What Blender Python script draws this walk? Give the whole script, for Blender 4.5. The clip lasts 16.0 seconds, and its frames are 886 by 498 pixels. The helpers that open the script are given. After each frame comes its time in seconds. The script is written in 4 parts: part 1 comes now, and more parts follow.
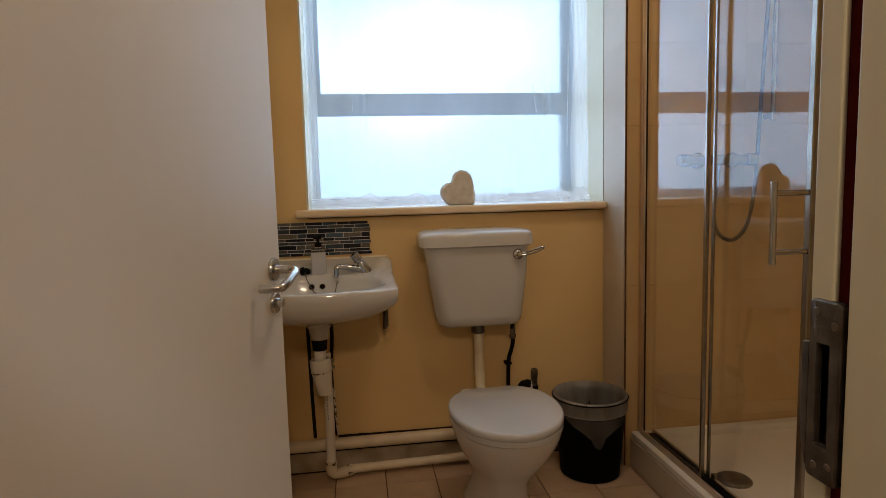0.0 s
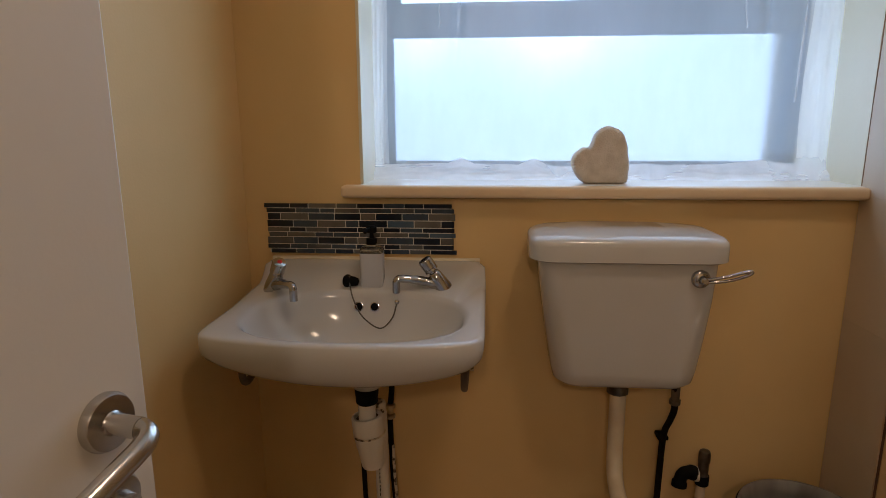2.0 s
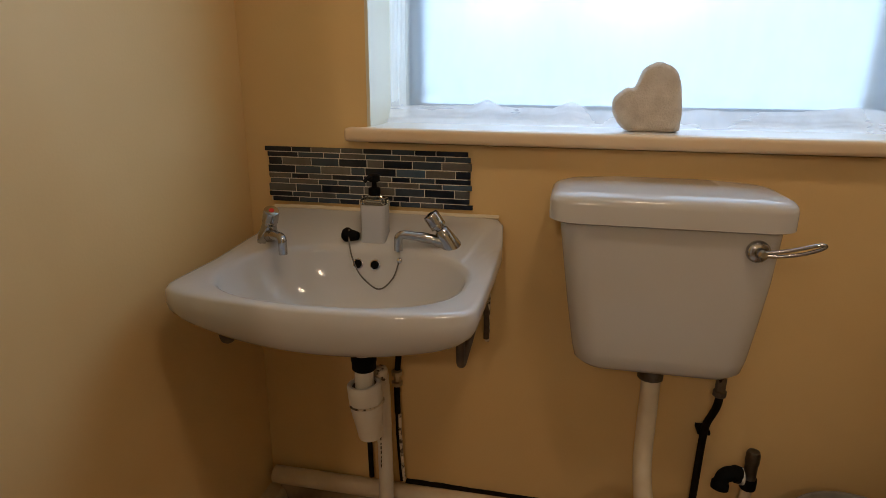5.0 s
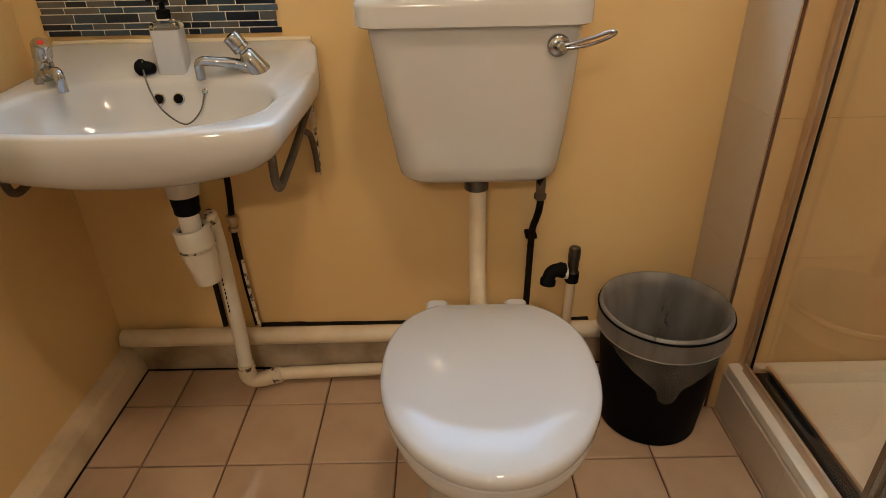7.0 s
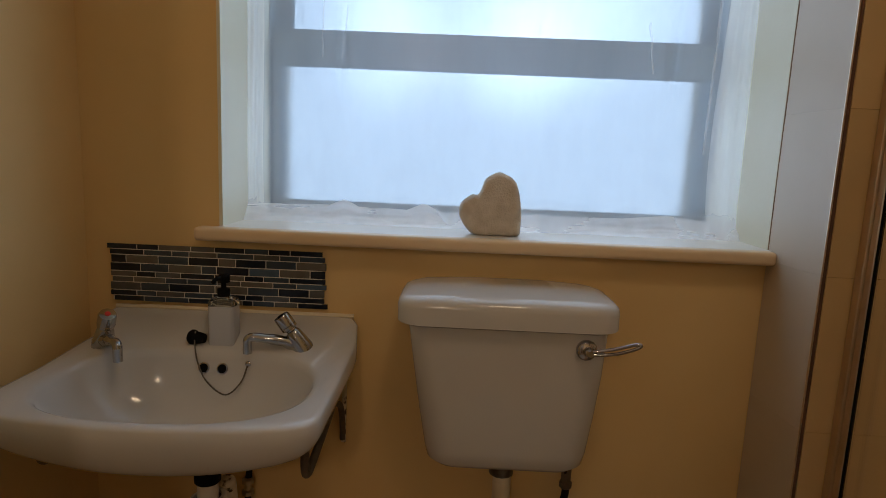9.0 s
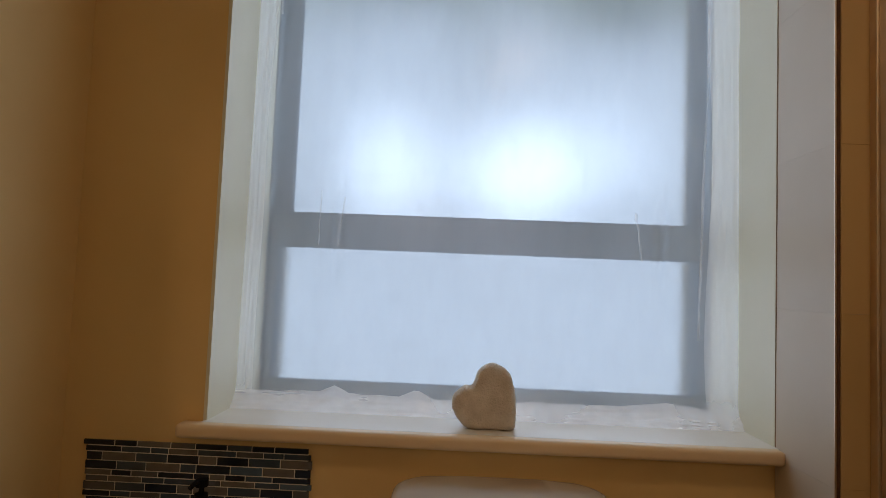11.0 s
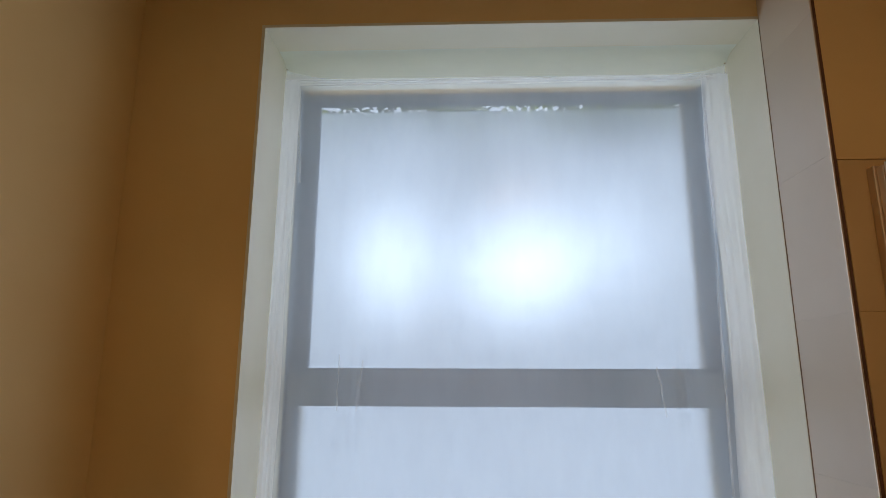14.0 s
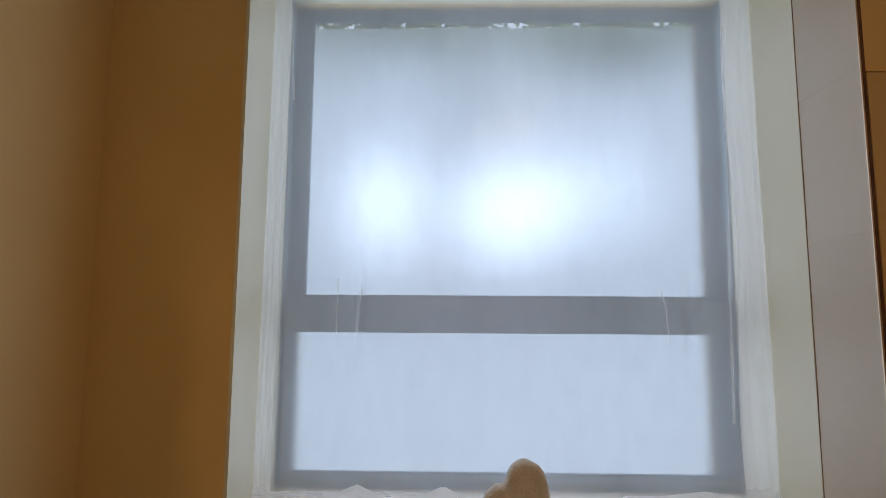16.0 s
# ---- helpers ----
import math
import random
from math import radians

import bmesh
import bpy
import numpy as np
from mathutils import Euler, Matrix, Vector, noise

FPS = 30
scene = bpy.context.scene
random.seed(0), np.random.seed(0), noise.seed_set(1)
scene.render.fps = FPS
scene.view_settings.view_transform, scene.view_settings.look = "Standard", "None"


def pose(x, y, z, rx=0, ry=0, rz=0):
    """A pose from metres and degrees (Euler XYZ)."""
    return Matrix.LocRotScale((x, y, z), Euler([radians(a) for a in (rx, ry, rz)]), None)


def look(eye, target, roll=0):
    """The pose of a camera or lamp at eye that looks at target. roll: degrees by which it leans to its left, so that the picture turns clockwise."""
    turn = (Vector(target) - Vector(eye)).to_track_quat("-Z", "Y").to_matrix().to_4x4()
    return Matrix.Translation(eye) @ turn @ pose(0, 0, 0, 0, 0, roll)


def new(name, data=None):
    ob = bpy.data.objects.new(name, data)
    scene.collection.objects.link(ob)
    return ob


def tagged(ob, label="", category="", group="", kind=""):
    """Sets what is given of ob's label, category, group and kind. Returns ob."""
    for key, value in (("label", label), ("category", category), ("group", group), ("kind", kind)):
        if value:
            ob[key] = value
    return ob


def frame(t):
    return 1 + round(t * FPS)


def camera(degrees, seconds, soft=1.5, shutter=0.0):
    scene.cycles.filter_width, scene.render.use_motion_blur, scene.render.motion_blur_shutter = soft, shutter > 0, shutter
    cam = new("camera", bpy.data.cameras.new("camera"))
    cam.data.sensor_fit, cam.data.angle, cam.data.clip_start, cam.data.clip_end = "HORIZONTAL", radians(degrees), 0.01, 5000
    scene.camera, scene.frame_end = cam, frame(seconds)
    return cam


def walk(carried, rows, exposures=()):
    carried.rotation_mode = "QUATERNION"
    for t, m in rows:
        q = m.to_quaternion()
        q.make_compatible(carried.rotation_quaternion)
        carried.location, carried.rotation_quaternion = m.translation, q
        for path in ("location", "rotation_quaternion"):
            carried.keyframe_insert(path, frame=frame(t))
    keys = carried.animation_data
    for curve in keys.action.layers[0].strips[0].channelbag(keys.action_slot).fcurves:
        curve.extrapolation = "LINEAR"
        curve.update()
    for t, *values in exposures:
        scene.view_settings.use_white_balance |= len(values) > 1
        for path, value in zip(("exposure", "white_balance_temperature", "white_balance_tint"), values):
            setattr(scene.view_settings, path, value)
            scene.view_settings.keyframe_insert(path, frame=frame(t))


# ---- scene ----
cam = camera(73.2, 16.0, soft=0.85)
PATH = [
    (0, (0.015, -0.241, 1.171), (0.294, 1.729, 0.963), -1.5),
    (0.5, (0.041, -0.133, 1.158), (0.407, 1.809, 0.846), -1.5),
    (1, (0.096, 0.131, 1.19), (0.377, 2.079, 0.838), -0.5),
    (1.5, (0.099, 0.383, 1.2), (0.294, 2.343, 0.853), -0.3),
    (2, (0.15, 0.665, 1.248), (-0.001, 2.616, 0.835), -0.2),
    (2.5, (0.122, 0.801, 1.259), (-0.09, 2.731, 0.78), -0.4),
    (3, (0.217, 0.853, 1.214), (-0.071, 2.766, 0.708), 1.2),
    (3.2, (0.255, 0.86, 1.222), (-0.104, 2.748, 0.672), 0.9),
    (5.3, (0.288, 0.862, 1.199), (-0.104, 2.74, 0.637), 0.4),
    (5.5, (0.339, 0.874, 1.187), (0.017, 2.759, 0.6), 0.5),
    (6, (0.384, 0.866, 1.15), (0.366, 2.713, 0.384), -0.4),
    (6.5, (0.409, 0.854, 1.115), (0.404, 2.613, 0.164), -1.4),
    (7, (0.409, 0.847, 1.099), (0.403, 2.608, 0.151), -1.2),
    (7.5, (0.396, 0.847, 1.117), (0.39, 2.626, 0.203), -0.5),
    (7.8, (0.38, 0.845, 1.148), (0.383, 2.709, 0.428), 0.6),
    (8, (0.374, 0.849, 1.155), (0.366, 2.755, 0.547), 1.0),
    (8.5, (0.382, 0.852, 1.191), (0.356, 2.786, 0.685), 2.0),
    (9, (0.358, 0.858, 1.271), (0.318, 2.834, 0.964), 2.4),
    (9.5, (0.334, 0.852, 1.309), (0.309, 2.846, 1.164), 2.4),
    (10, (0.356, 0.869, 1.308), (0.367, 2.866, 1.203), 2.6),
    (10.2, (0.394, 0.881, 1.318), (0.362, 2.881, 1.282), 2.9),
    (12.3, (0.317, 0.86, 1.543), (0.259, 2.85, 1.73), 1.8),
    (12.5, (0.318, 0.851, 1.545), (0.269, 2.838, 1.768), 1.3),
    (13, (0.353, 0.836, 1.571), (0.264, 2.782, 2.025), 1.0),
    (13.5, (0.333, 0.845, 1.584), (0.256, 2.791, 2.041), 1.3),
    (14, (0.329, 0.851, 1.58), (0.259, 2.804, 2.005), 0.2),
    (14.5, (0.333, 0.865, 1.568), (0.255, 2.821, 1.974), 0.0),
    (15, (0.351, 0.883, 1.565), (0.273, 2.842, 1.958), -0.0),
    (15.5, (0.349, 0.89, 1.57), (0.292, 2.866, 1.878), 0.0),
    (16, (0.3, 0.91, 1.539), (0.26, 2.895, 1.776), 0.4),
]
EXPOSURES = [(0.0, -0.06, 5800, 15), (1.0, -0.02, 5800, 17), (2.0, -0.21, 5750, 20), (3.0, -0.06, 5700, 17), (5.5, 0.12, 5850, 15), (6.0, 0.52, 5950, 13), (6.5, 1.05, 5500, 12), (7.5, 1.05, 5500, 12),
             (8.0, 0.25, 5700, 12), (8.5, -0.18, 5950, 14), (9.0, -0.70, 6050, 17), (10.0, -0.92, 6450, 20), (12.5, -0.92, 6750, 22), (16.0, -0.92, 6750, 22)]
walk(cam, [(t, look(eye, target, roll)) for t, eye, target, roll in PATH], EXPOSURES)

# ---- world, lamps ----
world = bpy.data.worlds.new("sky")
scene.world = world
world.use_nodes = True
wn = world.node_tree.nodes
sky = wn.new("ShaderNodeTexSky")
sky.sky_type, sky.sun_disc = "NISHITA", False
sky.sun_elevation, sky.sun_rotation = radians(42), radians(190)
wn["Background"].inputs[1].default_value = 0.15
world.node_tree.links.new(sky.outputs[0], wn["Background"].inputs[0])


sun = new("sun", bpy.data.lights.new("sun", "SUN"))
sun.data.energy, sun.data.angle, sun.data.color = 5.0, radians(3), (1.0, 0.95, 0.86)
sun.matrix_world = pose(0, 0, 20, 48, 0, -10)


def area_lamp(name, m, w, h, watts, colour):
    d = bpy.data.lights.new(name, "AREA")
    d.shape, d.size, d.size_y, d.energy, d.color = "RECTANGLE", w, h, watts, colour
    ob = new(name, d)
    ob.matrix_world = m
    return ob


DAY = (0.64, 0.84, 1.0)
WARM = (1.0, 0.72, 0.43)
area_lamp("daylight_upper", pose(0.45, 2.600, 2.02, -90, 0, 0), 1.16, 0.82, 7.0, DAY)
area_lamp("daylight_lower", pose(0.45, 2.552, 1.315, -90, 0, 0), 1.16, 0.37, 3.2, DAY)

# ---- materials ----


def ramp(nt, a, b, lo=0.3, hi=0.7):
    r = nt.nodes.new("ShaderNodeValToRGB")
    r.color_ramp.elements[0].color, r.color_ramp.elements[1].color = (*a, 1), (*b, 1)
    r.color_ramp.elements[0].position, r.color_ramp.elements[1].position = lo, hi
    return r


def mat(name, a, b=None, rough=0.5, metal=0.0, scale=6.0, fine=120.0, bump=0.1, depth=0.002, coat=0.0, vary=0.0, rough2=None, lo=0.3, hi=0.7):
    """Two colours mixed by a coarse stain noise, with a fine relief and a gloss that varies."""
    m = bpy.data.materials.new(name)
    m.use_nodes = True
    nt = m.node_tree
    p = nt.nodes["Principled BSDF"]
    tc = nt.nodes.new("ShaderNodeTexCoord")
    n1, n2 = nt.nodes.new("ShaderNodeTexNoise"), nt.nodes.new("ShaderNodeTexNoise")
    n1.inputs["Scale"].default_value, n2.inputs["Scale"].default_value = scale, fine
    n1.inputs["Detail"].default_value, n2.inputs["Detail"].default_value = 6, 3
    for n in (n1, n2):
        nt.links.new(tc.outputs["Object"], n.inputs["Vector"])
    r = ramp(nt, a, b or tuple(0.9 * c for c in a), lo, hi)
    nt.links.new(n1.outputs["Fac"], r.inputs[0])
    colour = r.outputs[0]
    if vary:
        info, hsv, mr = nt.nodes.new("ShaderNodeObjectInfo"), nt.nodes.new("ShaderNodeHueSaturation"), nt.nodes.new("ShaderNodeMapRange")
        mr.inputs["To Min"].default_value, mr.inputs["To Max"].default_value = 1 - vary, 1 + vary
        nt.links.new(info.outputs["Random"], mr.inputs["Value"])
        nt.links.new(mr.outputs[0], hsv.inputs["Value"])
        nt.links.new(colour, hsv.inputs["Color"])
        colour = hsv.outputs[0]
    nt.links.new(colour, p.inputs["Base Color"])
    rr = nt.nodes.new("ShaderNodeMapRange")
    rr.inputs["To Min"].default_value, rr.inputs["To Max"].default_value = rough, rough2 if rough2 is not None else min(1, rough * 1.35)
    nt.links.new(n1.outputs["Fac"], rr.inputs["Value"])
    nt.links.new(rr.outputs[0], p.inputs["Roughness"])
    p.inputs["Metallic"].default_value = metal
    p.inputs["Coat Weight"].default_value = coat
    p.inputs["Coat Roughness"].default_value = 0.08
    if bump:
        bp = nt.nodes.new("ShaderNodeBump")
        bp.inputs["Strength"].default_value, bp.inputs["Distance"].default_value = bump, depth
        nt.links.new(n2.outputs["Fac"], bp.inputs["Height"])
        nt.links.new(bp.outputs[0], p.inputs["Normal"])
    return m


def glass(name, rough=0.0, ior=1.45, tint=(1, 1, 1)):
    m = bpy.data.materials.new(name)
    m.use_nodes = True
    nt = m.node_tree
    p = nt.nodes["Principled BSDF"]
    p.inputs["Base Color"].default_value = (*tint, 1)
    p.inputs["Transmission Weight"].default_value = 1
    p.inputs["Roughness"].default_value = rough
    p.inputs["IOR"].default_value = ior
    return m


def sheet(name, see, tint, scale=9.0, stretch=(1, 1, 0.25), swing=0.15, gloss=0.04):
    """Thin hazy plastic: part see-through, part scattering, by a creased noise."""
    m = bpy.data.materials.new(name)
    m.use_nodes = True
    nt = m.node_tree
    nt.nodes.remove(nt.nodes["Principled BSDF"])
    out = nt.nodes["Material Output"]
    tr, tl, df = nt.nodes.new("ShaderNodeBsdfTransparent"), nt.nodes.new("ShaderNodeBsdfTranslucent"), nt.nodes.new("ShaderNodeBsdfDiffuse")
    gl = nt.nodes.new("ShaderNodeBsdfGlossy")
    gl.inputs["Roughness"].default_value = 0.25
    tl.inputs[0].default_value = df.inputs[0].default_value = (*tint, 1)
    half, mix, mix2 = nt.nodes.new("ShaderNodeMixShader"), nt.nodes.new("ShaderNodeMixShader"), nt.nodes.new("ShaderNodeMixShader")
    tc, mp, nz, mr = (nt.nodes.new("ShaderNode" + k) for k in ("TexCoord", "Mapping", "TexNoise", "MapRange"))
    mp.inputs["Scale"].default_value = stretch
    nz.inputs["Scale"].default_value, nz.inputs["Detail"].default_value = scale, 5
    mr.inputs["From Min"].default_value, mr.inputs["From Max"].default_value = 0.3, 0.7
    mr.inputs["To Min"].default_value, mr.inputs["To Max"].default_value = 1 - see - swing, 1 - see + swing
    nt.links.new(tc.outputs["Object"], mp.inputs[0])
    nt.links.new(mp.outputs[0], nz.inputs["Vector"])
    nt.links.new(nz.outputs["Fac"], mr.inputs["Value"])
    half.inputs[0].default_value = 0.5
    nt.links.new(tl.outputs[0], half.inputs[1])
    nt.links.new(df.outputs[0], half.inputs[2])
    nt.links.new(mr.outputs[0], mix.inputs[0])
    nt.links.new(tr.outputs[0], mix.inputs[1])
    nt.links.new(half.outputs[0], mix.inputs[2])
    mix2.inputs[0].default_value = gloss
    nt.links.new(mix.outputs[0], mix2.inputs[1])
    nt.links.new(gl.outputs[0], mix2.inputs[2])
    nt.links.new(mix2.outputs[0], out.inputs[0])
    return m


CREAM = mat("cream_wall_paint", (0.785, 0.565, 0.258), (0.735, 0.506, 0.214), 0.55, scale=2.2, fine=160, bump=0.12)
WHITE_WALL = mat("white_reveal_paint", (0.77, 0.73, 0.58), (0.71, 0.67, 0.50), 0.4, scale=3, fine=90, bump=0.1)
CEIL = mat("ceiling_paint", (0.80, 0.74, 0.62), None, 0.7, scale=2)
DOOR_PAINT = mat("door_paint", (0.78, 0.74, 0.66), (0.74, 0.69, 0.60), 0.42, scale=1.6, fine=200, bump=0.06)
GLOSS = mat("cream_gloss_woodwork", (0.78, 0.68, 0.50), (0.72, 0.60, 0.42), 0.35, scale=5, fine=80, bump=0.1)
SILL_W = mat("white_board_gloss", (0.78, 0.75, 0.68), (0.72, 0.68, 0.60), 0.3, scale=5, fine=90, bump=0.1)
SILL = mat("cream_sill_paint", (0.80, 0.62, 0.40), (0.75, 0.56, 0.34), 0.35, scale=5, fine=80, bump=0.1)
JAMB = mat("olive_cream_jamb_paint", (0.76, 0.71, 0.50), (0.70, 0.64, 0.43), 0.4, scale=4, fine=90, bump=0.1)
# White sash paint with its backlit blue-grey shade put into the colour.
FRAME_W = mat("backlit_white_sash_paint", (0.25, 0.31, 0.35), (0.20, 0.26, 0.30), 0.4, scale=6)
DIRTY = mat("dirty_skirting_paint", (0.56, 0.46, 0.33), (0.22, 0.16, 0.10), 0.6, scale=9, fine=140, bump=0.3)
SKIRT = mat("stained_cream_skirting", (0.70, 0.56, 0.36), (0.46, 0.35, 0.22), 0.5, scale=7, fine=120, bump=0.2, lo=0.45, hi=0.75)
PIPE_P = mat("cream_painted_pipe", (0.78, 0.68, 0.50), (0.66, 0.54, 0.37), 0.35, scale=12, fine=90)
PLASTIC = mat("white_waste_plastic", (0.80, 0.77, 0.70), (0.74, 0.69, 0.60), 0.35, scale=8)
CERAMIC = mat("white_glazed_ceramic", (0.62, 0.60, 0.575), (0.59, 0.57, 0.54), 0.09, scale=3, bump=0.02, coat=0.0)
SEAT_P = mat("white_seat_plastic", (0.56, 0.55, 0.55), (0.54, 0.53, 0.525), 0.07, scale=3, bump=0.02)
CHROME = mat("chrome", (0.52, 0.51, 0.51), (0.42, 0.41, 0.41), 0.09, 1.0, scale=20, bump=0.02)
STEEL = mat("brushed_steel", (0.62, 0.60, 0.57), (0.50, 0.48, 0.45), 0.20, 1.0, scale=14, fine=260, bump=0.08)
WORN = mat("worn_dark_steel", (0.20, 0.18, 0.155), (0.09, 0.075, 0.06), 0.42, 1.0, scale=30, fine=200, bump=0.25)
# Base colour carries the warm reflection of the tiles.
ALU = mat("aluminium_profile", (0.74, 0.61, 0.45), (0.64, 0.51, 0.37), 0.40, 1.0, scale=9, bump=0.05)
STILE_M = mat("dull_steel_stile", (0.40, 0.36, 0.32), (0.30, 0.27, 0.24), 0.22, 1.0, scale=9, bump=0.05)
IRON = mat("dark_cast_iron", (0.10, 0.085, 0.07), (0.20, 0.15, 0.10), 0.55, 0.5, scale=30, bump=0.3)
BLACK = mat("black_rubber", (0.005, 0.005, 0.005), (0.010, 0.010, 0.010), 0.5, scale=10)
DARK_PIPE_SHADE = mat("dark_old_pipe_and_shade", (0.008, 0.006, 0.005), (0.022, 0.016, 0.012), 0.5, 0.0, scale=25, bump=0.2)
FLAKE = mat("flaking_pale_paint", (0.72, 0.62, 0.46), (0.10, 0.07, 0.05), 0.6, scale=60, fine=200, bump=0.4, lo=0.5, hi=0.6)
BRASS = mat("tarnished_brass", (0.36, 0.30, 0.20), (0.55, 0.50, 0.40), 0.3, 1.0, scale=40)
COPPERP = mat("painted_copper_pipe", (0.74, 0.60, 0.42), (0.66, 0.50, 0.34), 0.4, scale=16)
GROUT = mat("brown_grout", (0.16, 0.075, 0.04), (0.09, 0.045, 0.028), 0.85, scale=25, fine=300, bump=0.4)
FTILE = mat("beige_floor_tile", (0.52, 0.37, 0.24), (0.44, 0.30, 0.19), 0.32, scale=9, fine=150, bump=0.1, vary=0.06)
WTILE = mat("beige_wall_tile", (0.58, 0.48, 0.365), (0.54, 0.44, 0.325), 0.38, scale=4, fine=60, bump=0.05, vary=0.03)
# Same tile as WTILE, with the warm dim shower light tinted in.
WARMLIT_TILE = mat("warmlit_beige_tile", (0.68, 0.47, 0.225), (0.62, 0.42, 0.19), 0.14, scale=4, fine=60, bump=0.05, vary=0.03)
CAULK = mat("brown_old_sealant", (0.30, 0.17, 0.085), (0.20, 0.11, 0.055), 0.7, scale=40, fine=200, bump=0.3)
WGROUT = mat("pale_wall_grout", (0.58, 0.47, 0.35), (0.53, 0.42, 0.30), 0.8, scale=20)
TRAY = mat("white_tray_acrylic", (0.78, 0.71, 0.59), (0.73, 0.65, 0.52), 0.25, scale=4, bump=0.05)
STONE = mat("rough_white_stone", (0.74, 0.67, 0.59), (0.60, 0.53, 0.45), 0.85, scale=40, fine=260, bump=0.7, depth=0.004)
BIN = mat("black_bin_plastic", (0.003, 0.003, 0.0035), (0.005, 0.005, 0.0055), 0.42, scale=12)
RED = mat("red_plastic", (0.65, 0.03, 0.02), None, 0.3)
MAROON = mat("dark_maroon_paint", (0.055, 0.004, 0.003), (0.085, 0.009, 0.006), 0.9, scale=14)
for m in (BIN, BLACK, DARK_PIPE_SHADE, MAROON):
    m.node_tree.nodes["Principled BSDF"].inputs["Specular IOR Level"].default_value = 0.04
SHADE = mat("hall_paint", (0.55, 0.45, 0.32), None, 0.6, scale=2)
WOODF = mat("hall_floor_wood", (0.22, 0.13, 0.07), (0.14, 0.08, 0.04), 0.5, scale=8)
CLEAR = glass("clear_glass", 0.0, 1.45, (0.98, 1.0, 0.99))
FROST = glass("frosted_glass_film", 0.26, 1.18, (0.93, 0.97, 1.0))
fn = FROST.node_tree
ftc, fmp, fnz = (fn.nodes.new("ShaderNode" + k) for k in ("TexCoord", "Mapping", "TexNoise"))
fmp.inputs["Scale"].default_value = (1, 1, 0.14)
fmp.inputs["Rotation"].default_value = (0, radians(6), 0)
fnz.inputs["Scale"].default_value, fnz.inputs["Detail"].default_value, fnz.inputs["Distortion"].default_value = 78, 4, 1.4
frp = ramp(fn, (0.93, 0.97, 1.0), (0.93, 0.97, 1.0), 0.0, 1.0)
for pos, col in ((0.485, (0.93, 0.97, 1.0, 1)), (0.50, (0.40, 0.43, 0.48, 1)), (0.515, (0.93, 0.97, 1.0, 1))):
    frp.color_ramp.elements.new(pos).color = col
fms, fmx, fn2 = fn.nodes.new("ShaderNodeValToRGB"), fn.nodes.new("ShaderNodeMix"), fn.nodes.new("ShaderNodeTexNoise")
fn2.inputs["Scale"].default_value = 24
fms.color_ramp.elements[0].position, fms.color_ramp.elements[1].position = 0.46, 0.60
fmx.data_type = "RGBA"
fmx.inputs["A"].default_value = (0.93, 0.97, 1.0, 1)
fn.links.new(ftc.outputs["Object"], fmp.inputs[0])
fn.links.new(ftc.outputs["Object"], fn2.inputs["Vector"])
fn.links.new(fmp.outputs[0], fnz.inputs["Vector"])
fn.links.new(fnz.outputs["Fac"], frp.inputs[0])
fn.links.new(fn2.outputs["Fac"], fms.inputs[0])
fn.links.new(fms.outputs[0], fmx.inputs["Factor"])
fn.links.new(frp.outputs[0], fmx.inputs["B"])
fbp, fgr, frr = fn.nodes.new("ShaderNodeBump"), fn.nodes.new("ShaderNodeTexNoise"), fn.nodes.new("ShaderNodeMapRange")
fgr.inputs["Scale"].default_value, fgr.inputs["Detail"].default_value = 110, 8
fgm = fn.nodes.new("ShaderNodeMapping")
fgm.inputs["Scale"].default_value = (1, 1, 0.8)
fbp.inputs["Strength"].default_value, fbp.inputs["Distance"].default_value = 0.68, 0.0052
frr.inputs["To Min"].default_value, frr.inputs["To Max"].default_value = 0.20, 0.32
fn.links.new(ftc.outputs["Object"], fgm.inputs[0])
fn.links.new(fgm.outputs[0], fgr.inputs["Vector"])
fn.links.new(fgr.outputs["Fac"], fbp.inputs["Height"])
fn.links.new(fgr.outputs["Fac"], frr.inputs["Value"])
fn.links.new(frr.outputs[0], fn.nodes["Principled BSDF"].inputs["Roughness"])
fn.links.new(fbp.outputs[0], fn.nodes["Principled BSDF"].inputs["Normal"])
fn.links.new(fmx.outputs["Result"], fn.nodes["Principled BSDF"].inputs["Base Color"])
FILM = sheet("hazy_plastic_film", 0.66, (0.84, 0.89, 0.97), 5.0, (1, 1, 0.3), 0.05, 0.012)
FOLD = sheet("doubled_plastic_film", 0.56, (0.93, 0.94, 0.97), 8.0, (1, 1, 0.3), 0.06, 0.02)
ROLL = sheet("gathered_film", 0.10, (0.88, 0.92, 0.84), 10.0, (0.3, 1, 1), 0.05, 0.02)
GATHER = sheet("gathered_film_edge", 0.32, (0.95, 0.96, 0.99), 12.0, (1, 1, 1), 0.10, 0.03)
SEAM = sheet("film_seam_line", 0.84, (0.62, 0.68, 0.74), 60.0, (1, 1, 0.1), 0.10, 0.0)
CREASE = sheet("film_crease", 0.70, (0.95, 0.96, 0.98), 30.0, (1, 1, 0.2), 0.15, 0.03)
FLAP = sheet("thin_bin_bag", 0.86, (0.70, 0.68, 0.65), 14.0, (1, 1, 0.5), 0.1, 0.06)
BAG = sheet("clear_bin_bag", 0.42, (0.68, 0.63, 0.57), 11.0, (1, 1, 0.22), 0.22, 0.05)
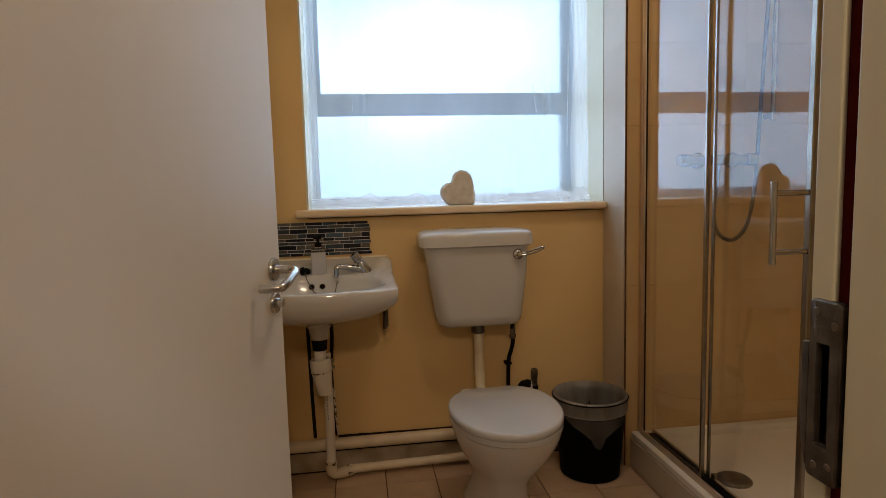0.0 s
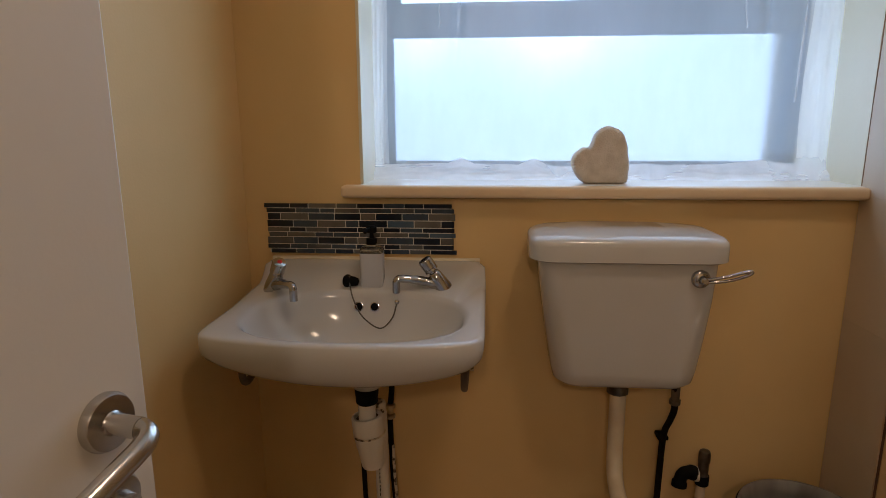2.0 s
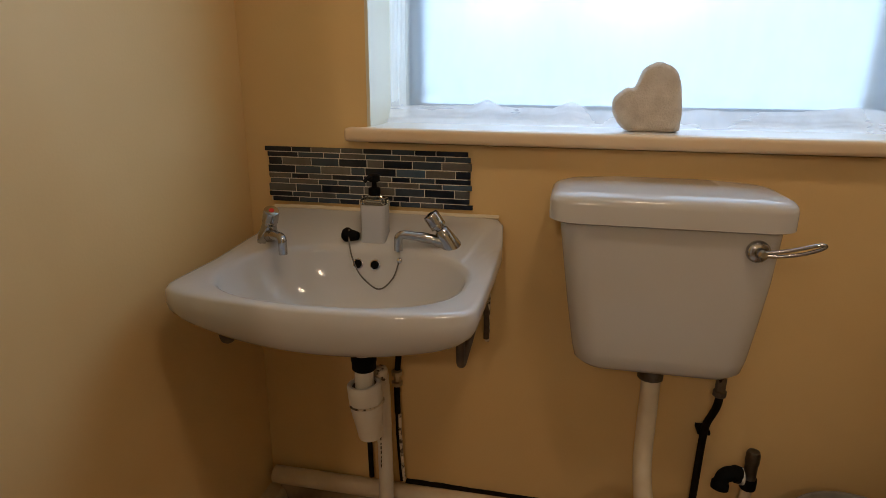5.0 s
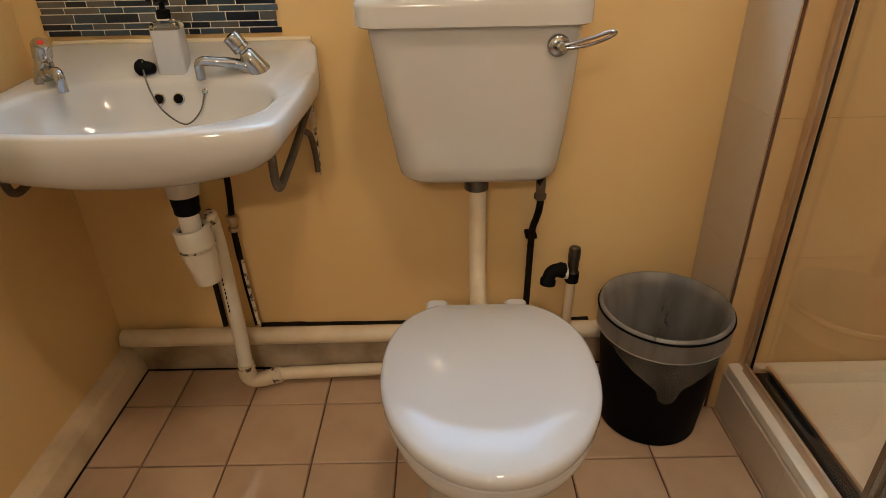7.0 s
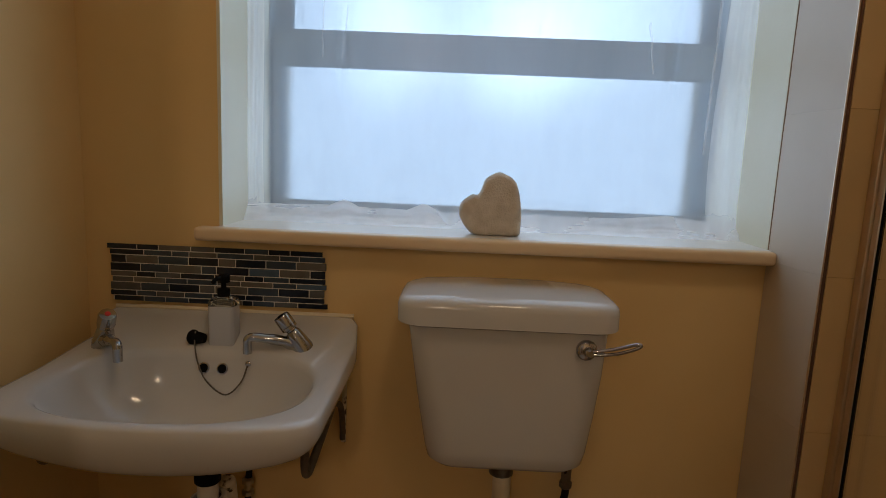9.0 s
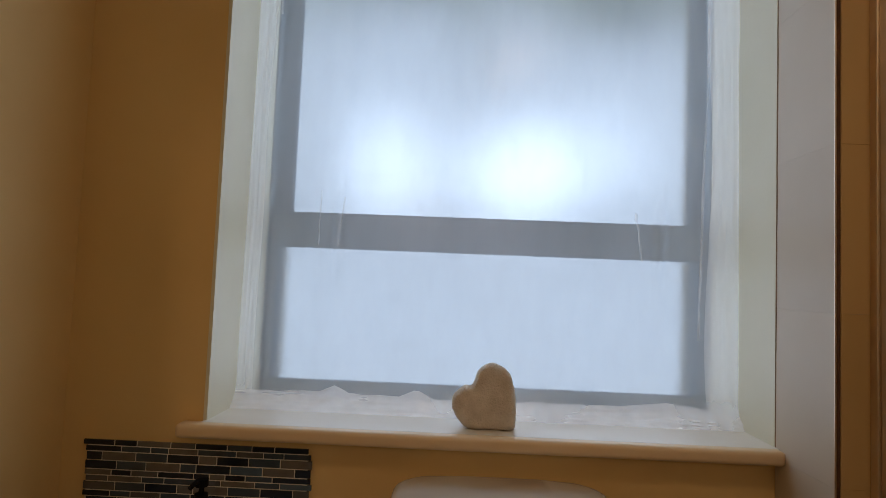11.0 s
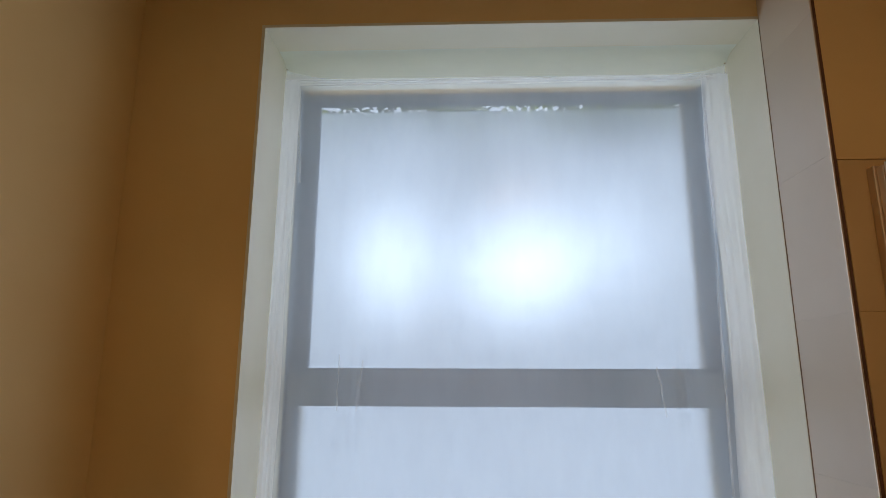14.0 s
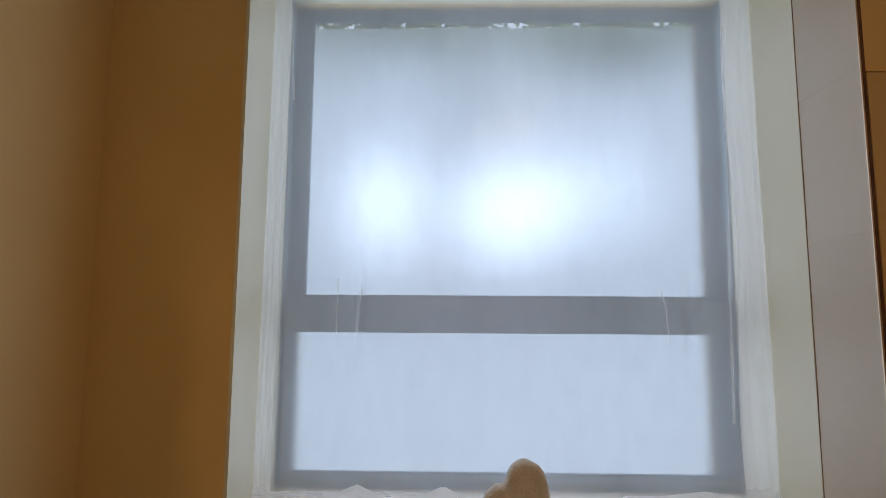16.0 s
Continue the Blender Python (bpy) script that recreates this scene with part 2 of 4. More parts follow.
TILES_M = [mat("mosaic_" + n, c, tuple(0.75 * v for v in c), 0.12, scale=30, bump=0.03) for n, c in (
    ("navy", (0.014, 0.020, 0.034)), ("slate", (0.055, 0.078, 0.105)), ("steel_blue", (0.09, 0.14, 0.20)), ("grey", (0.12, 0.12, 0.118)), ("stone_grey", (0.165, 0.15, 0.128)))]
MGROUT = mat("white_mosaic_grout", (0.74, 0.69, 0.60), None, 0.8, scale=30)


def backdrop_material():
    """Far hazy sky, brighter where it opens between the trees."""
    m = bpy.data.materials.new("far_sky")
    m.use_nodes = True
    nt = m.node_tree
    nt.nodes.remove(nt.nodes["Principled BSDF"])
    e = nt.nodes.new("ShaderNodeEmission")
    tc = nt.nodes.new("ShaderNodeTexCoord")
    total = None
    for (cx, cz, rx, rz, k) in ((-8.0, 15.2, 7.6, 10.0, 3.0), (6.6, 14.2, 8.8, 9.0, 3.6), (16.5, 17.0, 12.0, 9.0, 1.5)):
        mp, g, mul = nt.nodes.new("ShaderNodeMapping"), nt.nodes.new("ShaderNodeTexGradient"), nt.nodes.new("ShaderNodeMath")
        mp.vector_type = "TEXTURE"
        mp.inputs["Location"].default_value = (cx, 70, cz)
        mp.inputs["Scale"].default_value = (rx, 1000, rz)
        g.gradient_type = "SPHERICAL"
        nt.links.new(tc.outputs["Object"], mp.inputs[0])
        nt.links.new(mp.outputs[0], g.inputs[0])
        mul.operation = "MULTIPLY"
        mul.inputs[1].default_value = k
        nt.links.new(g.outputs["Fac"], mul.inputs[0])
        if total is None:
            total = mul
        else:
            add = nt.nodes.new("ShaderNodeMath")
            nt.links.new(total.outputs[0], add.inputs[0])
            nt.links.new(mul.outputs[0], add.inputs[1])
            total = add
    base = nt.nodes.new("ShaderNodeMath")
    base.inputs[1].default_value = 1.65
    nt.links.new(total.outputs[0], base.inputs[0])
    nt.links.new(base.outputs[0], e.inputs["Strength"])
    e.inputs["Color"].default_value = (0.625, 0.82, 1.0, 1)
    nt.links.new(e.outputs[0], nt.nodes["Material Output"].inputs[0])
    return m


# ---- mesh helpers ----
def part(name, bm, material, parent=None, label="", smooth=True, angle=40):
    me = bpy.data.meshes.new(name)
    bmesh.ops.recalc_face_normals(bm, faces=bm.faces[:])
    for f in bm.faces:
        f.smooth = smooth
    for e in bm.edges:
        e.smooth = not (len(e.link_faces) == 2 and e.calc_face_angle(0) > radians(angle))
    bm.to_mesh(me)
    bm.free()
    me.materials.append(material)
    ob = new(name, me)
    ob.parent = parent
    if label:
        ob["label"] = label
    return ob


def thing(name, label, category, kind="", group="", at=(0, 0, 0)):
    ob = new(name)
    ob.location = at
    bpy.context.view_layer.update()
    ob.empty_display_size = 0.05
    return tagged(ob, label, category, group, kind)


def box(bm, x0, x1, y0, y1, z0, z1, bevel=0.0, seg=2):
    vs = bmesh.ops.create_cube(bm, size=1, matrix=Matrix.LocRotScale(((x0 + x1) / 2, (y0 + y1) / 2, (z0 + z1) / 2), None, (x1 - x0, y1 - y0, z1 - z0)))["verts"]
    if bevel:
        es = {e for v in vs for e in v.link_edges}
        bmesh.ops.bevel(bm, geom=list(es), offset=bevel, segments=seg, affect="EDGES", profile=0.5)
    return bm


def boxes(*rows, bevel=0.0):
    bm = bmesh.new()
    for r in rows:
        box(bm, *r, bevel=bevel)
    return bm


def loft(rings, cap0=True, cap1=True, bm=None):
    bm = bm or bmesh.new()
    vv = [[bm.verts.new(p) for p in r] for r in rings]
    n = len(vv[0])
    for a, b in zip(vv, vv[1:]):
        for i in range(n):
            bm.faces.new((a[i], a[(i + 1) % n], b[(i + 1) % n], b[i]))
    if cap0:
        bm.faces.new(vv[0][::-1])
    if cap1:
        bm.faces.new(vv[-1])
    return bm


def spline(pts, n=8):
    """A smooth line through the given points."""
    p = [Vector(q) for q in pts]
    p = [2 * p[0] - p[1]] + p + [2 * p[-1] - p[-2]]
    out = []
    for i in range(1, len(p) - 2):
        for k in range(n):
            t = k / n
            out.append(0.5 * (2 * p[i] + (p[i + 1] - p[i - 1]) * t + (2 * p[i - 1] - 5 * p[i] + 4 * p[i + 1] - p[i + 2]) * t * t + (3 * p[i] - p[i - 1] - 3 * p[i + 1] + p[i + 2]) * t ** 3))
    return out + [p[-2]]


def sweep(pts, r, seg=14, bm=None, flat=1.0):
    """A round bar along a line; r is one radius or one for each point."""
    pts = [Vector(p) for p in pts]
    rs = r if isinstance(r, (list, tuple)) else [r] * len(pts)
    rings, up = [], None
    for i, p in enumerate(pts):
        d = (pts[min(i + 1, len(pts) - 1)] - pts[max(i - 1, 0)]).normalized()
        if up is None:
            up = d.orthogonal().normalized() if abs(d.z) > 0.9 else Vector((0, 0, 1))
        u = (up - d * up.dot(d)).normalized()
        up, w = u, d.cross(u)
        rings.append([p + rs[i] * (math.cos(a) * w + flat * math.sin(a) * u) for a in (2 * math.pi * k / seg for k in range(seg))])
    return loft(rings, bm=bm)


def lathe(profile, at=(0, 0, 0), axis=None, seg=32, bm=None, cap0=True, cap1=True):
    """Rings of (radius, height) round an axis from a point."""
    q = Vector((0, 0, 1)).rotation_difference(Vector(axis or (0, 0, 1)))
    rings = [[Vector(at) + q @ Vector((r * math.cos(a), r * math.sin(a), h)) for a in (2 * math.pi * k / seg for k in range(seg))] for r, h in profile]
    return loft(rings, cap0, cap1, bm=bm)


def rounded(cx, cy, a, b, z, n=4.0, seg=48):
    """A super-ellipse ring."""
    out = []
    for k in range(seg):
        t = 2 * math.pi * k / seg
        c, s = math.cos(t), math.sin(t)
        out.append(Vector((cx + a * math.copysign(abs(c) ** (2 / n), c), cy + b * math.copysign(abs(s) ** (2 / n), s), z)))
    return out


def rrect(x0, x1, y0, y1, z, r, seg=6):
    out = []
    for cx, cy, a0 in ((x1 - r, y1 - r, 0), (x0 + r, y1 - r, 90), (x0 + r, y0 + r, 180), (x1 - r, y0 + r, 270)):
        for k in range(seg + 1):
            a = radians(a0 + 90 * k / seg)
            out.append(Vector((cx + r * math.cos(a), cy + r * math.sin(a), z)))
    return out


# ---- the room ----
X0, X1, Y0, Y1, ZC = -0.50, 1.935, 0.24, 2.21, 2.64
WX0, WX1, WZ0, WZ1 = -0.185, 1.070, 1.055, 2.465
PX, PY = 1.070, 2.0
TH = 0.147


def structure(name, bm, material, label, category, smooth=False):
    return tagged(part(name, bm, material, smooth=smooth), label, category, kind="structure")


floor = structure("floor", boxes((X0, X1, 0.105, Y1, -0.10, -0.006)), GROUT, "beige ceramic tiled floor with dark brown grout", "floor")
wall_n = structure("wall_north", boxes((X0 - 0.12, WX0, Y1, 2.78, -0.1, ZC), (WX1, X1 + 0.12, Y1, 2.78, -0.1, ZC), (WX0, WX1, Y1, 2.78, -0.1, WZ0), (WX0, WX1, Y1, 2.655, WZ1, ZC)),
                   CREAM, "cream painted plaster wall below and round the window", "wall")
structure("wall_west", boxes((X0 - 0.12, X0, 0.11, Y1, -0.1, ZC)), CREAM, "cream painted plaster side wall", "wall")
structure("wall_south", boxes((X0 - 0.12, -0.44, 0.11, Y0, -0.1, ZC), (0.46, X1 + 0.12, 0.11, Y0, -0.1, ZC), (-0.44, 0.46, 0.11, Y0, 2.09, ZC)), CREAM, "cream painted wall with the doorway", "wall")
east = structure("wall_east", boxes((X1, X1 + 0.12, 0.11, Y1, -0.1, ZC)), CREAM, "cream wall behind the shower", "wall")
structure("ceiling", boxes((X0 - 0.12, X1 + 0.12, -1.5, 2.78, ZC, ZC + 0.1)), CEIL, "off-white painted ceiling", "ceiling")
structure("hall_wall_west", boxes((-1.1, -0.98, -1.5, 0.11, -0.1, ZC)), SHADE, "plain hallway side wall", "wall")
structure("hall_wall_east", boxes((0.95, 1.07, -1.5, 0.11, -0.1, ZC)), SHADE, "plain hallway side wall", "wall")
structure("hall_wall_south", boxes((-0.98, 0.95, -1.5, -1.4, -0.1, ZC)), SHADE, "plain hallway end wall", "wall")
structure("hall_wall_north", boxes((-0.98, X0 - 0.12, 0.0, 0.11, -0.1, ZC)), SHADE, "plain hallway wall beside the doorway", "wall")
structure("hall_floor", boxes((-0.98, 0.95, -1.4, 0.104, -0.08, 0.002)), WOODF, "dark wooden hallway floor", "floor")

# pier and shower walls
pier = structure("shower_pier", boxes((PX + 0.009, X1, PY + 0.009, Y1 - 0.002, 0, ZC - 0.002)), WGROUT, "tiled wall stub between window and shower", "wall")
structure("trim_upper_paint", boxes((PX + 0.0042, X1 - 0.002, PY + 0.005, PY + 0.009, 2.012, ZC - 0.004)), CREAM, "cream painted wall above the shower tiles", "wall")
# Brown fill paints the shade in the gap next to the edging.
structure("trim_gap_shade", boxes((PX - 0.0045, PX + 0.0038, PY + 0.0036, PY + 0.009, 0.001, ZC - 0.004)), GROUT, "dark gap and shade strip beside the tile edging", "trim")
structure("trim_tile_edge", boxes((PX - 0.0078, PX - 0.0045, PY + 0.0005, PY + 0.0038, 0, ZC - 0.004), bevel=0.0006), ALU, "slim metal tile edging strip on the corner", "trim")

# reveal lining and sill
rev = thing("window_reveal", "white painted window reveal lining", "window reveal", "structure")
part("side_lining", boxes((WX0, WX0 + 0.008, Y1 - 0.003, 2.55, WZ0 + 0.03, WZ1)), WHITE_WALL, rev, smooth=False)
part("side_lining", boxes((WX1 - 0.008, WX1 - 0.0005, Y1 - 0.003, 2.55, WZ0 + 0.03, WZ1)), WHITE_WALL, rev, smooth=False)
part("sill_board", boxes((WX0 + 0.001, WX1 - 0.001, 2.192, 2.56, 1.063, 1.0925), bevel=0.0015), SILL_W, rev, "white gloss board inside the reveal", smooth=False)
part("head_lining", boxes((WX0 + 0.008, WX1 - 0.008, Y1 - 0.003, 2.55, WZ1 - 0.008, WZ1)), WHITE_WALL, rev, smooth=False)
bm = bmesh.new()
box(bm, WX0 - 0.045, PX - 0.003, 2.165, Y1 - 0.001, 1.061, 1.092, bevel=0.010, seg=4)
structure("window_sill", bm, SILL, "cream gloss painted window board with rounded nose", "window sill", smooth=True)

bm = bmesh.new()
rings = []
for i in range(71):
    z = 1.09 + (2.462 - 1.09) * i / 70
    w = 0.0032 + 0.0022 * noise.noise((2.0, 0.3, 6 * z)) + 0.0012 * noise.noise((5.0, 0.3, 40 * z)) - 0.0016 * max(0, (z - 2.2) / 0.26)
    rings.append([Vector((PX - 0.0072, 2.2080 - w, z)), Vector((PX - 0.0072, 2.2085, z)), Vector((PX + 0.001, 2.2085, z)), Vector((PX + 0.001, 2.2075 - w, z))])
structure("trim_caulk", loft(rings), CAULK, "brown cracked sealant line beside the reveal", "trim")

# ---- sash window ----
win = thing("window_1", "white sash window with frosted panes", "window", "structure")


def sash(y0, y1, x0, x1, z0, z1, side, top, bottom, name):
    """A sash round its glass x0..x1, z0..z1."""
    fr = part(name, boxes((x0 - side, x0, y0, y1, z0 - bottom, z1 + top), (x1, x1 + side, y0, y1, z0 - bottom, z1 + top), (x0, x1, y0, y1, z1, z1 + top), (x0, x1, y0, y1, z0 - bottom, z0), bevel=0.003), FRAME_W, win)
    pane = part("pane", boxes((x0 - 0.003, x1 + 0.003, (y0 + y1) / 2 + 0.006, (y0 + y1) / 2 + 0.010, z0 - 0.003, z1 + 0.003)), CLEAR, fr, smooth=False)
    pane.visible_shadow = False
    return fr


GX0, GX1 = -0.131, 1.031
upper = sash(2.602, 2.645, GX0, GX1, 1.609, 2.442, 0.046, 0.06, 0.05, "upper_sash")
LX0, LX1 = GX0 - 0.019, GX1 + 0.009
lower = sash(2.556, 2.598, LX0, LX1, 1.130, 1.504, 0.020, 0.09, 0.045, "lower_sash")
part("frosted_film", boxes((GX0, GX1, 2.616, 2.618, 1.609, 2.412)), FROST, upper, "frosted privacy film stuck on the pane", smooth=False)
part("frosted_film", boxes((LX0, LX1, 2.570, 2.572, 1.130, 1.504)), FROST, lower, "frosted privacy film stuck on the pane", smooth=False)
for x in (-0.047, 0.223, 0.475, 0.725):
    part("film_seam", boxes((x, x + 0.0012, 2.6145, 2.6155, 1.612, 2.405)), SEAM, upper, "faint seam between film widths", smooth=False)
for x in (-0.026, 0.222, 0.493, 0.751):
    part("film_seam", boxes((x, x + 0.0012, 2.5685, 2.5695, 1.133, 1.500)), SEAM, lower, "faint seam between film widths", smooth=False)
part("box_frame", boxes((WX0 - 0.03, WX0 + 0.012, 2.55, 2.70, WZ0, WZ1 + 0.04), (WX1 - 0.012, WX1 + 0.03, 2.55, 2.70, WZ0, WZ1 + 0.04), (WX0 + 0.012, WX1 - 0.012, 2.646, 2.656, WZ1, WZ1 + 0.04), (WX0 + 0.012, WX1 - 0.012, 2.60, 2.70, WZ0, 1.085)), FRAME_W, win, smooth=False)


def plastic_film():
    """A sheet stretched over the reveal, puckered along its lower edge and creased at the sides."""
    nx, nz = 150, 110
    bm = bmesh.new()
    x0, x1, z0, z1 = WX0 + 0.009, WX1 - 0.010, 1.0932, 2.409
    rows = []
    for j in range(nz + 1):
        v = j / nz
        row = []
        for i in range(nx + 1):
            u = i / nx
            low, side = max(0, 1 - v / 0.05), max(0, 1 - min(u, 1 - u) / 0.12)
            y = 2.378 + 0.020 * v + 0.004 * noise.noise((3 * u, 0.7, 2 * v)) + 0.010 * side * noise.noise((14 * u, 2.3, 2.2 * v))
            for c in (0.19, 0.845):
                y -= 0.016 * max(0, 1 - abs(u - c - 0.03 * (v - 0.3)) / 0.012) * max(0, 1 - abs(v - 0.34) / 0.12)
            y -= low * (0.030 + 0.03 * noise.noise((9 * u, 4.4, 0)) + 0.015 * noise.noise((30 * u, 1.4, 0)))
            z = z0 + (z1 - z0) * v
            z += 0.010 * max(0, 1 - abs(v - 0.04) / 0.05) * max(0, noise.noise((11 * u, 8.8, 0)))
            z += 0.036 * abs(2 * u - 1) ** 8 * v ** 6
            row.append(bm.verts.new((x0 + (x1 - x0) * u, y, max(z, z0))))
        rows.append(row)
    for a, b in zip(rows, rows[1:]):
        for i in range(nx):
            bm.faces.new((a[i], a[i + 1], b[i + 1], b[i]))
    th = thing("plastic_film", "clear hazy plastic insulation film stretched across window reveal", "window film")
    ob = part("sheet", bm, FILM, th, angle=180)
    ob.visible_shadow = False

    def margin(along, u0, u1, seed, name):
        """A strip where the sheet is doubled over at its edge, gathered into long folds."""
        bm = bmesh.new()
        rows, n, k = [], 100, 12
        for j in range(n + 1):
            v = j / n
            row = []
            for i in range(k + 1):
                u = u0 + (u1 - u0) * (i / k) * (1 + 0.25 * noise.noise((seed, 3 * v, 0))) if i else u0
                if along == "z":
                    x, z = x0 + (x1 - x0) * u, z0 + (z1 - z0) * v
                else:
                    x, z = x0 + (x1 - x0) * v, z0 + (z1 - z0) * u
                w = (z - z0) / (z1 - z0)
                y = 2.374 + 0.020 * w - 0.004 + 0.005 * noise.noise((seed + 9 * i / k, 2.5 * v, 1)) + 0.004 * noise.noise((seed + 22 * i / k, 7 * v, 4))
                if name == "bottom_fold":
                    z += (i / k) * sum(a * max(0, 1 - abs(v - c) / b) for c, a, b in ((0.20, 0.016, 0.03), (0.365, 0.020, 0.035), (0.60, 0.006, 0.05), (0.86, 0.012, 0.09)))
                row.append(bm.verts.new((x, y - (0.035 * (1 - i / k) if name == "bottom_fold" else 0), max(z, z0))))
            rows.append(row)
        for a, b in zip(rows, rows[1:]):
            for i in range(k):
                bm.faces.new((a[i], a[i + 1], b[i + 1], b[i]))
        o = part(name, bm, GATHER if name == "bottom_fold" else FOLD, th, "doubled over milky film edge", angle=180)
        o.visible_shadow = False
    for x in (x0 + 0.004, x1 - 0.004):
        part("pin", lathe([(0.004, 0), (0.0045, 0.002), (0.002, 0.004)], (x, 2.392, z1 + 0.034), (0, -1, 0), 10), BRASS, th, "small brown nail head")
    margin("z", 0.0, 0.034, 1.0, "side_fold")
    margin("z", 1.0, 0.940, 5.0, "side_fold")
    margin("x", 1.0, 0.985, 9.0, "top_fold")
    margin("x", 0.0, 0.030, 13.0, "bottom_fold")

    bm = bmesh.new()
    rows = []
    for i in range(61):
        u = i / 60
        sag = 0.004 * noise.noise((4 * u, 2.2, 0)) + 0.030 * abs(2 * u - 1) ** 8
        rows.append([bm.verts.new((x0 + (x1 - x0) * u, y, min(z + sag * k, WZ1 - 0.0085))) for k, y, z in ((0, 2.320, 2.4565), (0.1, 2.338, 2.455), (0.3, 2.356, 2.447), (0.6, 2.372, 2.434), (0.8, 2.385, 2.420), (1, 2.394, 2.410))])
    for p, q in zip(rows, rows[1:]):
        for i in range(5):
            bm.faces.new((p[i], p[i + 1], q[i + 1], q[i]))
    part("top_roll", bm, ROLL, th, "milky gathered film below the head", angle=180).visible_shadow = False

    def crease(a, b, w):
        """A narrow raised crease from a to b, in x and z."""
        bm = bmesh.new()
        rows = []
        for i in range(25):
            t = i / 24
            x, z = a[0] + (b[0] - a[0]) * t + 0.003 * noise.noise((a[0], 4 * t, 7)), a[1] + (b[1] - a[1]) * t
            y = 2.366 + 0.020 * (z - z0) / (z1 - z0)
            h = w * (0.55 + 0.9 * abs(noise.noise((3 * a[0], 5 * t, 2))))
            rows.append([bm.verts.new((x - h, y + 0.004, z)), bm.verts.new((x, y, z)), bm.verts.new((x + h, y + 0.004, z))])
        for p, q in zip(rows, rows[1:]):
            for i in range(2):
                bm.faces.new((p[i], p[i + 1], q[i + 1], q[i]))
        o = part("crease", bm, CREASE, th, "milky crease in the film", angle=180)
        o.visible_shadow = False
    for a, b, w in (((0.060, 1.500), (0.072, 1.625), 0.0035), ((0.010, 1.50), (0.012, 1.64), 0.0025), ((0.823, 1.490), (0.806, 1.610), 0.0035), ((0.962, 1.30), (0.990, 2.30), 0.005), ((-0.118, 2.10), (-0.135, 2.39), 0.004)):
        crease(a, b, w)
    return th


film_ob = plastic_film()

# ---- beyond the window ----
bm = boxes((-70, 70, 69.9, 70.0, -40, 60))
back = part("backdrop", bm, backdrop_material(), smooth=False)
tagged(back, "bright hazy sky beyond the trees", "sky", kind="structure")
structure("ground", boxes((-70, 70, 3.0, 69.8, -24.2, -24.0)), mat("garden_grass", (0.06, 0.10, 0.03), (0.09, 0.12, 0.05), 0.9, scale=1), "green garden lawn outside", "ground")

LEAF_M = mat("tree_leaves", (0.16, 0.28, 0.06), (0.24, 0.38, 0.10), 0.5, scale=3)
BARK = mat("tree_bark", (0.10, 0.075, 0.05), None, 0.9, scale=8)


def build_tree(x, y, h, lean, seed):
    rng = random.Random(seed)
    t = thing("tree", "leafy green garden tree against the sky", "tree", group="garden trees")
    trunk = sweep(spline([(x, y, -24.02), (x + 0.1, y, -4), (x - 0.1, y, h * 0.5), (x, y, h * 0.8)], 4), [0.24 - 0.015 * i for i in range(13)], 10)
    for k in range(7):
        a, z = k * 2.4, h * (0.60 + 0.04 * k)
        sweep(spline([(x, y, z), (x + math.cos(a), y + math.sin(a), z + 0.7), (x + 2 * math.cos(a), y + 1.6 * math.sin(a), z + 1.1)], 3), [0.09, 0.08, 0.07, 0.06, 0.05, 0.04, 0.03], 6, bm=trunk)
    for k in range(3):
        sweep(spline([(x, y, h * (0.86 - 0.05 * k)), (x + lean * 0.4, y, h + 0.1 - 0.1 * k), (x + lean, y + 0.4 * k, h + 0.5)], 4), [0.09 - 0.008 * i for i in range(9)], 6, bm=trunk)
    part("trunk", trunk, BARK, t)
    bm = bmesh.new()
    for c in range(70):
        cx, cy, cz = x + lean + rng.gauss(0, 1.9), y + rng.gauss(0, 0.9), h - 0.1 + rng.gauss(0, 0.5)
        for i in range(60):
            p = Vector((cx + rng.gauss(0, 0.34), cy + rng.gauss(0, 0.34), cz + rng.gauss(0, 0.28)))
            q = Euler((rng.uniform(0, 6.3), rng.uniform(0, 6.3), rng.uniform(0, 6.3))).to_matrix()
            w, l = rng.uniform(0.035, 0.065), rng.uniform(0.06, 0.11)
            bm.faces.new([bm.verts.new(p + q @ Vector(v)) for v in ((-w, 0, 0), (0, -l, 0.02), (w, 0, 0), (0, l, 0.02))])
    part("crown", bm, LEAF_M, t, smooth=False)


build_tree(-5.2, 11.0, 7.3, 4.0, 1)
build_tree(8.0, 11.5, 7.5, -4.2, 3)

# ---- door ----
HINGE, FREE = Vector((-0.395, 0.252, 0)), Vector((-0.166, 1.157, 0))
LEAF = (FREE - HINGE).length
ang = math.degrees(math.atan2(FREE.y - HINGE.y, FREE.x - HINGE.x))
DOOR_M = pose(HINGE.x, HINGE.y, 0, 0, 0, ang)


def put(ob_or_list, m):
    for o in ob_or_list if isinstance(ob_or_list, list) else [ob_or_list]:
        o.data.transform(m)


